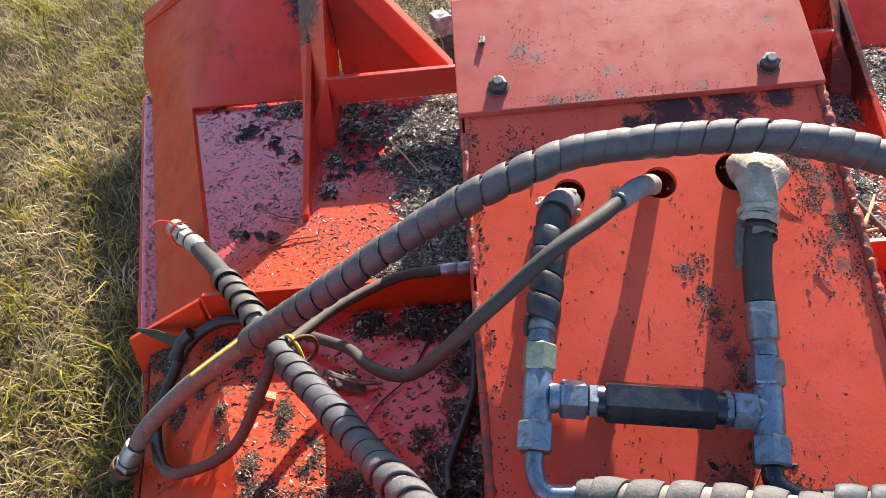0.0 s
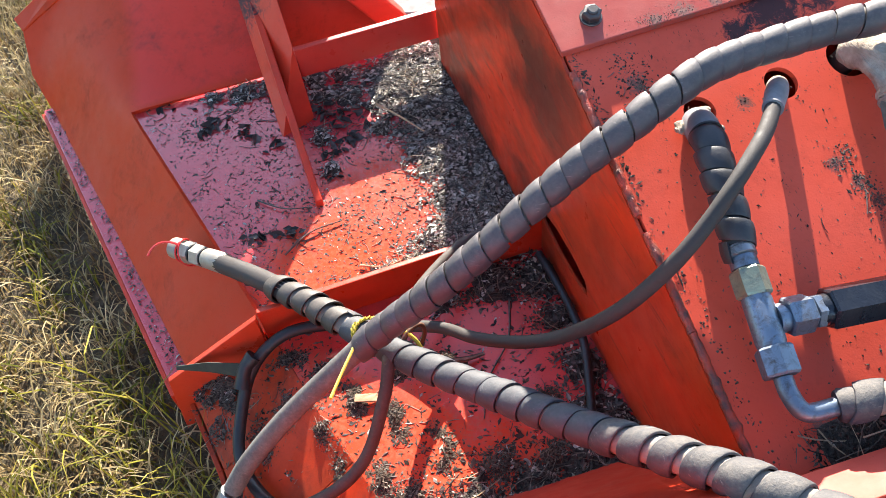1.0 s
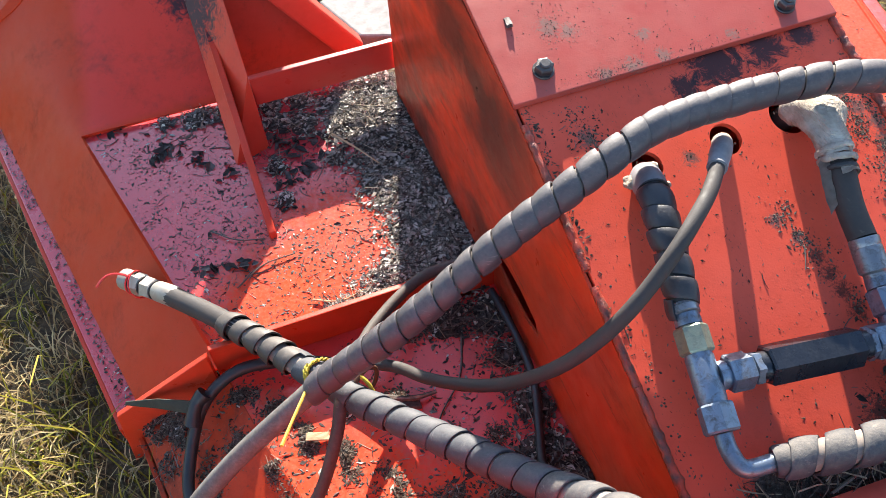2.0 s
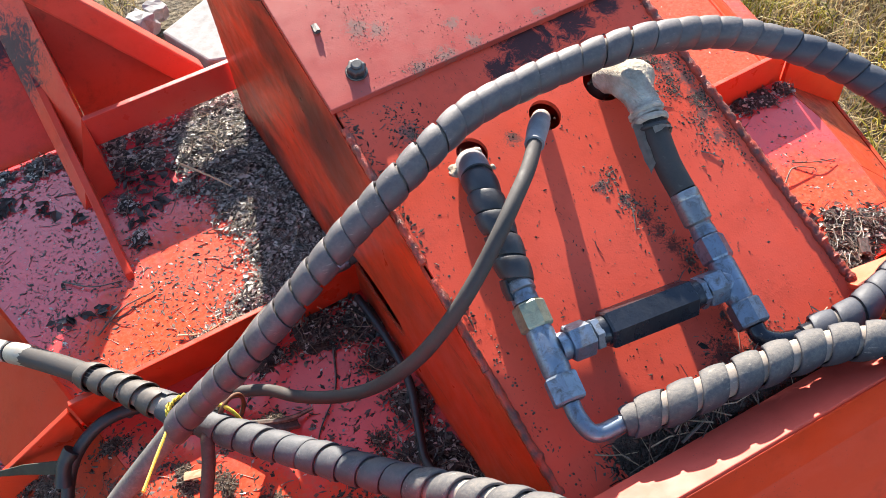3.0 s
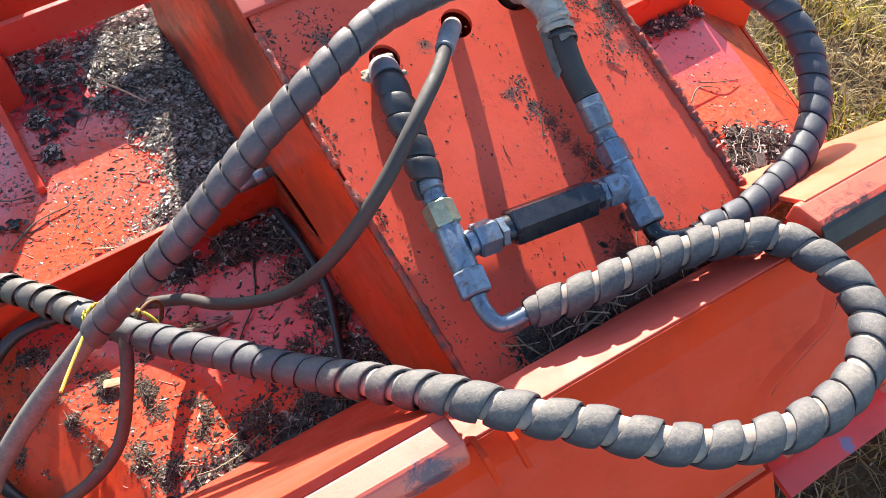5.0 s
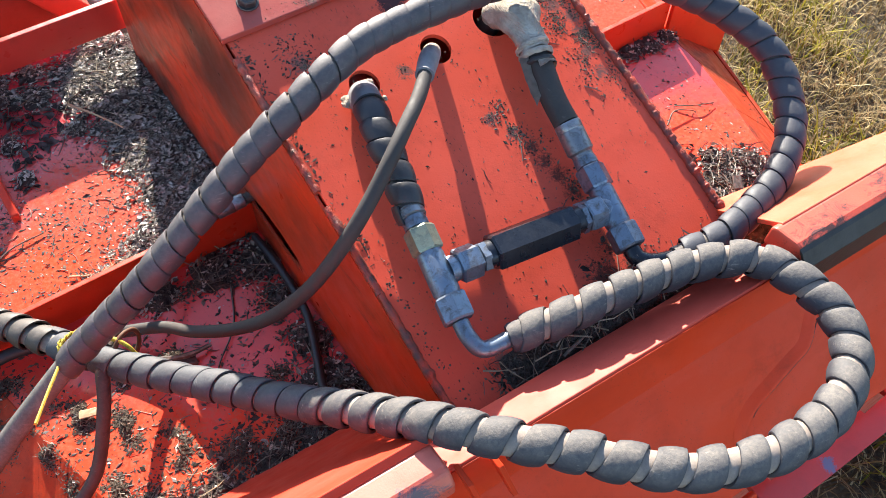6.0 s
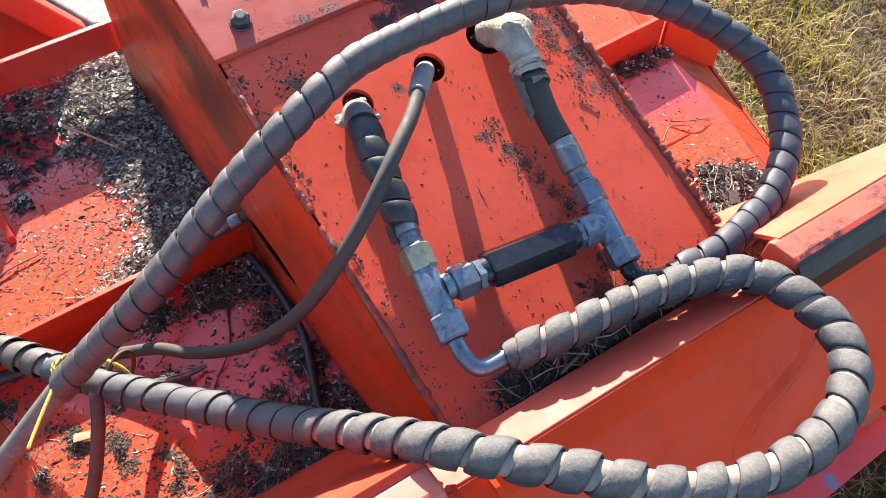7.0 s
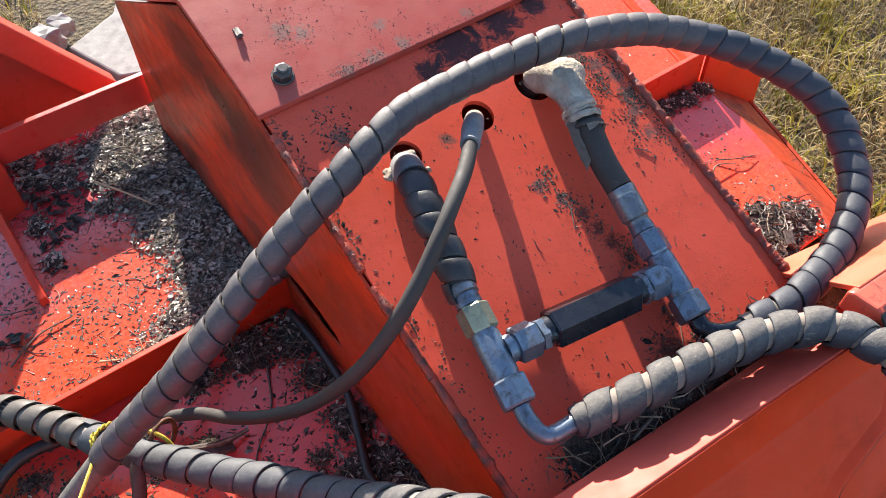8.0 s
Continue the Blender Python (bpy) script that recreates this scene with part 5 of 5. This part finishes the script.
for outline, z, seed, label in HEAPS:
    for x, y, r in outline:
        for _ in range(int(r * r * 190000)):
            a, q = R.uniform(0, 6.3), r * math.sqrt(R.random()) * 1.15
            p = Vector((x + q * math.cos(a), y + q * math.sin(a), z))
            h = heap_height(outline, seed, p.x, p.y)
            if blocked(p) or h < R.uniform(-0.3, 0.12):
                continue
            lift = max(0.0, min(h - 0.16, 0.9)) * 0.014 + R.uniform(0, 0.004)
            c = R.random()
            if c < 0.1:
                twigs.twig(p, Z, R.uniform(0.01, 0.05), R.uniform(0.0004, 0.0012), lift + 0.002)
            elif c < 0.72:
                (flakes if seed in (5, 11, 13) and R.random() < 0.65 else leaves_dry).leaf(p, Z, R.choice((0.003, 0.004, 0.0055, 0.008)) * R.uniform(0.7, 1.15), lift, 0.35)
            else:
                (dirt if seed in (5, 11) else grit).flake(p, Z, R.uniform(0.0012, 0.004), lift)
        for _ in range(int(r * 45)):
            a, q = R.uniform(0, 6.3), r * R.random()
            p = Vector((x + q * math.cos(a), y + q * math.sin(a), z))
            if not -0.03 < p.x < W + 0.03 and not 0.02 < p.y < 0.08:
                straw.twig(p, Z, R.uniform(0.03, 0.1), R.uniform(0.0005, 0.001), 0.01)

FIELDS = [  # quad, specks, their size, twigs, leaves
    ([(-0.45, 0.07, FZ), (-0.01, 0.07, FZ), (-0.01, 0.6, FZ), (-0.59, 0.65, FZ)], 6500, 0.0023, 170, 50),
    ([(-0.3, 0.07, FZ), (-0.05, 0.07, FZ), (-0.05, 0.3, FZ), (-0.3, 0.28, FZ)], 1000, 0.0024, 30, 8),
    ([(-0.5, 0.56, FZ), (-0.3, 0.5, FZ), (-0.3, 0.66, FZ), (-0.5, 0.66, FZ)], 120, 0.004, 14, 60),
    ([(-0.44, 0.04, LFZ), (-0.01, 0.04, LFZ), (-0.01, -0.33, LFZ), (-0.36, -0.33, LFZ)], 1700, 0.0031, 70, 12),
    ([(-0.38, -0.1, LFZ), (-0.25, -0.1, LFZ), (-0.22, -0.32, LFZ), (-0.35, -0.32, LFZ)], 150, 0.0024, 10, 2),
    ([(-0.6, 0.05, 0.105), (-0.455, 0.04, LFZ), (-0.375, -0.2, LFZ), (-0.565, -0.22, 0.105)], 420, 0.0022, 40, 12),
    ([(-0.605, 0.08, 0.1), (-0.53, 0.035, 0.155), (-0.5, -0.02, 0.165), (-0.595, -0.04, 0.1)], 300, 0.0024, 50, 20),
    ([(-0.638, 0.12, 0.087), (-0.607, 0.12, 0.089), (-0.808, 0.94, 0.085), (-0.832, 0.94, 0.081)], 750, 0.0024, 8, 14),
    ([(-0.6, 0.13, 0.09), (-0.46, 0.09, 0.213), (-0.62, 0.68, 0.213), (-0.79, 0.9, 0.085)], 240, 0.0017, 6, 3),
    ([(-0.6, 0.69, 0.225), (-0.36, 0.69, 0.225), (-0.36, 0.95, 0.44), (-0.66, 1.0, 0.26)], 70, 0.002, 0, 3),
    ([(0.01, -0.48, pz(-0.48)), (0.435, -0.48, pz(-0.48)), (0.435, -0.02, pz(-0.02)), (0.01, -0.02, pz(-0.02))], 900, 0.0013, 2, 0),
    ([(0.365, -0.27, pz(-0.27)), (0.437, -0.27, pz(-0.27)), (0.437, -0.06, pz(-0.06)), (0.37, -0.06, pz(-0.06))], 150, 0.0018, 2, 1),
    ([(0.24, -0.37, pz(-0.37)), (0.3, -0.37, pz(-0.37)), (0.265, -0.2, pz(-0.2)), (0.235, -0.2, pz(-0.2))], 60, 0.002, 2, 1),
    ([(0.04, -0.09, pz(-0.09)), (0.085, -0.09, pz(-0.09)), (0.085, -0.045, pz(-0.045)), (0.04, -0.045, pz(-0.045))], 40, 0.002, 1, 2),
    ([(0.004, -0.3, pz(-0.3)), (0.02, -0.3, pz(-0.3)), (0.02, -0.01, pz(-0.01)), (0.004, -0.01, pz(-0.01))], 120, 0.002, 1, 1),
    ([(0.06, -0.49, pz(-0.49)), (0.36, -0.49, pz(-0.49)), (0.36, -0.455, pz(-0.455)), (0.06, -0.455, pz(-0.455))], 420, 0.003, 70, 40),
    ([(0.22, -0.47, pz(-0.47)), (0.34, -0.47, pz(-0.47)), (0.32, -0.4, pz(-0.4)), (0.23, -0.4, pz(-0.4))], 160, 0.0022, 12, 6),
    ([(0.02, 0.002, 0.643), (0.4, 0.002, 0.643), (0.4, 0.02, 0.648), (0.02, 0.02, 0.648)], 120, 0.0009, 0, 0),
    ([(0.02, 0.02, 0.648), (0.43, 0.02, 0.648), (0.43, 0.17, 0.691), (0.02, 0.17, 0.691)], 160, 0.0009, 0, 0),
    ([(0.03, 0.06, 0.66), (0.22, 0.06, 0.66), (0.22, 0.13, 0.68), (0.03, 0.13, 0.68)], 90, 0.0009, 0, 0),
    ([(0.455, 0.03, LFZ), (0.88, 0.03, LFZ), (0.81, -0.33, LFZ), (0.455, -0.33, LFZ)], 1500, 0.0022, 40, 16),
    ([(0.455, 0.07, FZ), (0.9, 0.07, FZ), (1.0, 0.6, FZ), (0.455, 0.6, FZ)], 500, 0.0024, 40, 20),
    ([(0.95, 0.05, 0.14), (1.03, 0.0, 0.11), (1.0, -0.2, 0.11), (0.85, -0.2, 0.19)], 120, 0.002, 6, 2),
]
for quad, specks, size, sticks, leaves in FIELDS:
    nrm = quad_normal(quad)
    for _ in range(specks * 2):
        p = on_quad(quad, R.random(), R.random())
        if noise.noise(p * 14) + 0.6 * noise.noise(p * 45) > R.uniform(-0.5 if size > 0.003 else -0.9, 0.7):
            (dirt if nrm.z < 0.97 or R.random() < 0.35 else grit if R.random() < 0.16 else flakes).flake(p, nrm, size * (0.35 + 1.5 * R.random() ** 2))
    for _ in range(sticks):
        twigs.twig(on_quad(quad, R.random(), R.random()), nrm, R.uniform(0.005, 0.03), R.uniform(0.0004, 0.001))
    for _ in range(leaves // 2):
        (flakes if R.random() < 0.85 else leaves_dry).leaf(on_quad(quad, R.random(), R.random()), nrm, R.uniform(0.003, 0.009))


def hz_hood(x, y):
    return 0.6418 + 0.29 * y


def z_panel(x, y):
    return pz(y) + 0.0003


def z_low(x, y):
    edge = -0.443 - 0.283 * y
    return LFZ - 0.65 * max(0, edge - x) + 0.0005


def strew(surface, slope, x, y, rx, ry, n, size, clump=0.0):
    """Caked dirt: many small grains gathered about a place."""
    nrm = Vector((0, -slope, 1)).normalized()
    for _ in range(n):
        px, py = R.gauss(x, rx), R.gauss(y, ry)
        if noise.noise((px * 45, py * 45, x)) > R.uniform(-0.35, 0.3):
            lift = clump * max(0, 1 - math.hypot((px - x) / rx, (py - y) / ry) / 1.5)
            p = Vector((px, py, surface(px, py)))
            c = R.random()
            if slope and size < 0.002:
                dirt.grain(p, nrm, size * R.uniform(0.4, 1.4))
            elif c < 0.94:
                dirt.flake(p, nrm, size * R.uniform(0.4, 1.5), lift * R.random() - size * 0.15)
            elif c < 0.99:
                twigs.twig(p, nrm, size * R.uniform(3, 9), size * 0.2, lift)
            else:
                leaves_dry.leaf(p, nrm, size * R.uniform(0.8, 2), lift)


for x, y in ((-0.445, 0.584), (-0.475, 0.56), (-0.36, 0.61), (-0.385, 0.625), (-0.41, 0.52), (-0.55, 0.662), (-0.43, 0.635), (-0.36, 0.47), (-0.375, 0.24), (-0.43, 0.25), (-0.27, 0.4), (-0.28, 0.35), (-0.25, 0.5), (-0.2, 0.45), (-0.235, 0.42), (-0.22, 0.5), (-0.18, 0.48), (-0.26, 0.52), (-0.24, 0.47), (-0.16, 0.56), (-0.22, 0.58), (-0.14, 0.45), (-0.2, 0.56), (0.7, -0.22), (0.66, -0.25)):
    for _ in range(R.randint(5, 12)):
        p = Vector((R.gauss(x, 0.013), R.gauss(y, 0.011), FZ if y > 0 else LFZ))
        flakes.leaf(p, Z, R.uniform(0.006, 0.017), R.uniform(0, 0.004))
    for _ in range(R.randint(2, 5)):
        twigs.twig(Vector((R.gauss(x, 0.02), R.gauss(y, 0.02), FZ if y > 0 else LFZ)), Z, R.uniform(0.02, 0.06), R.uniform(0.0006, 0.0013))
for x, y, rx, ry, n in ((0.386, -0.095, 0.014, 0.012, 420), (0.404, -0.127, 0.012, 0.012, 420), (0.412, -0.165, 0.012, 0.016, 500), (0.416, -0.2, 0.013, 0.018, 600), (0.43, -0.16, 0.004, 0.06, 500),
                        (0.262, -0.24, 0.006, 0.03, 260), (0.28, -0.29, 0.007, 0.025, 300), (0.29, -0.34, 0.01, 0.02, 200), (0.068, -0.055, 0.011, 0.012, 340), (0.06, -0.03, 0.014, 0.008, 160), (0.01, -0.06, 0.004, 0.05, 260),
                        (0.018, -0.36, 0.004, 0.05, 160), (0.28, -0.44, 0.03, 0.018, 360), (0.177, -0.118, 0.012, 0.006, 60), (0.25, -0.128, 0.01, 0.008, 60), (0.243, -0.212, 0.008, 0.006, 70)):
    strew(z_panel, 0.365, x, y, rx, ry, int(n * 0.9), 0.0014)
for x, n in ((0.09, 120), (0.15, 260), (0.2, 340), (0.26, 340), (0.32, 260), (0.38, 160)):
    strew(lambda u, v: pz(v) + max(0.0, edge_height(u, v)), 0.365, x, -0.478, 0.025, 0.009, n, 0.0028, 0.004)
    for _ in range(n // 12):
        p = Vector((R.gauss(x, 0.03), R.uniform(-0.492, -0.46), 0.0))
        p.z = pz(p.y) + max(0.0, edge_height(p.x, p.y))
        (straw if R.random() < 0.4 else twigs).twig(p, Vector((0, -0.34, 0.94)), R.uniform(0.02, 0.07), R.uniform(0.0005, 0.0011), R.uniform(0.001, 0.008))
for x, y, rx, ry, n in ((0.12, 0.006, 0.025, 0.004, 340), (0.2, 0.005, 0.03, 0.004, 260), (0.29, 0.005, 0.04, 0.003, 120), (0.19, 0.045, 0.02, 0.008, 130), (0.08, 0.09, 0.014, 0.012, 260), (0.1, 0.075, 0.012, 0.008, 160), (0.3, 0.12, 0.05, 0.03, 50), (0.4, 0.09, 0.01, 0.01, 70)):
    strew(hz_hood, 0.29, x, y, rx * 1.15, ry * 1.2, n // 2, 0.0008)
for x, y, rx, ry, n in ((-0.362, -0.1, 0.008, 0.016, 420), (-0.315, -0.15, 0.008, 0.02, 460), (-0.226, -0.085, 0.018, 0.01, 300), (-0.104, -0.203, 0.02, 0.016, 220), (-0.27, -0.22, 0.014, 0.022, 520), (-0.33, -0.27, 0.018, 0.016, 520),
                        (-0.2, -0.27, 0.025, 0.02, 560), (-0.13, -0.28, 0.03, 0.018, 460), (-0.42, -0.12, 0.01, 0.022, 520), (-0.46, -0.06, 0.012, 0.016, 420), (-0.48, -0.15, 0.014, 0.024, 360), (-0.41, -0.2, 0.01, 0.024, 420),
                        (-0.4, -0.03, 0.016, 0.022, 320), (-0.56, 0.01, 0.02, 0.025, 1100), (-0.58, 0.045, 0.02, 0.012, 700), (-0.51, -0.09, 0.012, 0.024, 420), (-0.44, 0.0, 0.018, 0.012, 420), (-0.29, -0.08, 0.012, 0.008, 200),
                        (-0.05, -0.09, 0.02, 0.05, 400), (-0.12, 0.015, 0.06, 0.012, 560), (-0.4, -0.29, 0.025, 0.02, 500), (-0.47, -0.26, 0.025, 0.025, 500), (-0.52, -0.2, 0.02, 0.025, 400), (-0.36, -0.23, 0.012, 0.016, 300)):
    strew(z_low, 0.0, x, y, rx * 0.8, ry * 0.85, int(n * 2.6), 0.0025, 0.009)
twigs.done("twig_litter", TWIG, "scattered dark twigs and conifer needles")
flakes.done("bark_flakes", FLAKE, "scattered dark leaf and bark flakes")
grit.done("wood_grit", GRIT, "scattered fine grey-brown wood grit")
dirt.done("caked_dirt", DIRT, "crumbs of caked brown dirt", "dirt")
leaves_dry.done("dry_leaf_litter", LEAF, "crumbled grey-brown dry leaves", "leaves")
straw.done("straw_litter", STRAW, "loose dry straw stalks on the mulch")


def stick(points, r, label, material=TWIG):
    return tagged(new("stick", mesh_of("stick", tube(glide(points, 0.005), lambda s: r * (1.1 - 0.5 * s), 7, 0.25), material, True)), label, "stick")


stick([(-0.16, 0.47, 0.236), (-0.13, 0.42, 0.236), (-0.1, 0.365, 0.234)], 0.0021, "pale bent dry stalk on the mulch", WOOD)
stick([(-0.42, 0.34, 0.217), (-0.38, 0.3, 0.219), (-0.33, 0.285, 0.217)], 0.0016, "thin dark twig on the floor plate")
stick([(-0.4, 0.2, 0.217), (-0.35, 0.23, 0.218), (-0.29, 0.235, 0.217)], 0.0016, "thin dark twig on the floor plate")
stick([(-0.29, 0.13, 0.217), (-0.25, 0.11, 0.219), (-0.2, 0.12, 0.217)], 0.0018, "dry pale twig on the floor plate", WOOD)
stick([(-0.09, -0.02, 0.213), (-0.12, -0.09, 0.216), (-0.17, -0.14, 0.213), (-0.2, -0.2, 0.213)], 0.0018, "long thin twig on the lower floor")
stick([(-0.25, -0.075, 0.218), (-0.2, -0.1, 0.222), (-0.16, -0.1, 0.216)], 0.005, "broken bark stick on the lower floor")
stick([(0.2, -0.475, 0.482), (0.17, -0.49, 0.487), (0.13, -0.5, 0.492)], 0.0028, "broken twig at the panel's edge")
stick([(0.715, -0.15, 0.214), (0.745, -0.135, 0.222), (0.782, -0.15, 0.215)], 0.0016, "curled twig on the floor plate")
stick([(0.62, 0.09, 0.235), (0.66, 0.15, 0.245), (0.69, 0.2, 0.238)], 0.004, "pale broken stick on the mulch", WOOD)
stick([(0.68, 0.1, 0.235), (0.64, 0.2, 0.248), (0.62, 0.26, 0.24)], 0.006, "grey broken stick on the mulch")
stick([(0.56, 0.1, 0.232), (0.63, 0.11, 0.242), (0.7, 0.13, 0.232)], 0.003, "thin pale stalk on the mulch", WOOD)
stick([(0.76, -0.12, 0.214), (0.79, -0.145, 0.22), (0.83, -0.155, 0.214)], 0.0013, "thin twig on the floor plate")
chunk("bark_chunk", (0.708, -0.322, 0.228), (0.03, 0.014, 0.009), 4, FLAKE, "grey bark chunk on the mulch heap", "bark")
chunk("bark_chunk", (-0.215, -0.1, 0.2155), (0.052, 0.016, 0.009), 6, FLAKE, "brown bark chunk on the lower floor", "bark")
chunk("mud_lump", (0.034, 0.109, 0.675), (0.008, 0.015, 0.004), 3, FLAKE, "small dried mud lump on the cover", "mud")
chunk("wood_chip", (-0.345, -0.105, 0.2165), (0.032, 0.012, 0.004), 6, WOOD, "pale flat wood chip", "wood chip")


def grass(name, material, n, seed, areas, length, width, lean, label, clump, spread=0.12, clear=0.0):
    """Blades of grass as one mesh: each bends over along three joints."""
    rs = np.random.RandomState(seed)
    verts, faces = [], []
    per = [int(n * a[4]) for a in areas]
    base = []
    for (x0, y0, x1, y1, share), m in zip(areas, per):
        c = np.stack([rs.uniform(x0, x1, m // clump + 1), rs.uniform(y0, y1, m // clump + 1)], 1) + rs.normal(0, spread, (m // clump + 1, 2))
        p = c[rs.randint(0, len(c), m)] + rs.normal(0, 0.035, (m, 2))
        base.append(p)
    p = np.concatenate(base)
    # keep clear of the machine's plan
    x, y = p[:, 0], p[:, 1]
    edge = np.where(y < 0.1, -0.555 - 0.25 * np.clip(y + 0.1, -0.3, 0.2), -0.65 - 0.225 * (np.clip(y, 0.1, 1.0) - 0.1))
    mid = W / 2
    inside = (np.abs(x - mid) < mid - edge) & (y > -0.73) & (y < 1.08)
    inside |= (x > -0.04) & (x < 0.72) & (y > 0.85) & (y < 1.6)
    inside |= (np.hypot(x - mid, y - 0.5) < clear)
    p = p[~inside]
    m = len(p)
    l = length * rs.gamma(5, 0.2, m)
    w = width * rs.uniform(0.6, 1.4, m)
    a = rs.uniform(0, 2 * np.pi, m)
    bend = np.clip(rs.normal(lean, 0.35, m), 0.05, 1.5)
    d = np.stack([np.cos(a), np.sin(a), 0 * a], 1)
    s = np.stack([-np.sin(a), np.cos(a), 0 * a], 1)
    pts = []
    pos = np.concatenate([p, np.full((m, 1), -0.012)], 1)
    ang = np.full(m, 0.1) + bend * 0.3
    for k in range(4):
        ww = (w * (1, 0.9, 0.65, 0.0)[k])[:, None]
        pts.append(pos - s * ww / 2)
        if k < 3:
            pts.append(pos + s * ww / 2)
            pos = pos + (d * np.sin(ang)[:, None] + np.array([0, 0, 1]) * np.cos(ang)[:, None]) * (l / 3)[:, None]
            pos[:, 2] = np.maximum(pos[:, 2], 0.004 + 0.01 * rs.random_sample(m))
            ang = ang + bend * 0.55
    v = np.stack(pts, 1).reshape(-1, 3)
    i = np.arange(m)[:, None] * 7
    quads = np.concatenate([i + np.array([[0, 1, 3, 2]]), i + np.array([[2, 3, 5, 4]])])
    tris = i + np.array([[4, 5, 6]])
    return scatter_mesh(name, v.tolist(), quads.tolist() + tris.tolist(), material, label, "grass")


AREAS = [(-2.0, -0.6, -0.6, 2.3, 0.42), (0.9, -0.75, 2.5, 1.6, 0.42), (-0.8, 1.05, 1.6, 2.3, 0.13), (0.2, -1.2, 1.2, -0.74, 0.07)]
grass("dry_grass", DRY, 60000, 1, AREAS, 0.058, 0.0028, 1.25, "matted dry yellow-brown grass", 5)
grass("dry_grass", DRY, 20000, 2, AREAS, 0.034, 0.002, 0.6, "short dry grass stubble", 3)
grass("green_grass", GREEN, 15000, 3, AREAS, 0.075, 0.0034, 0.95, "green and yellowing grass tufts", 45)
FAR = [(-5, -4, 5, 5, 1.0)]
grass("dry_grass", DRY, 42000, 7, FAR, 0.1, 0.008, 1.1, "sparser dry grass further off", 12, 0.6, 2.3)
grass("green_grass", GREEN, 16000, 8, FAR, 0.12, 0.008, 0.9, "sparser green grass further off", 40, 0.6, 2.3)
grass("green_grass", GREEN, 700, 5, [(-0.85, -0.3, -0.62, 0.0, 1.0)], 0.085, 0.0032, 0.9, "bright green broad grass blades", 16)
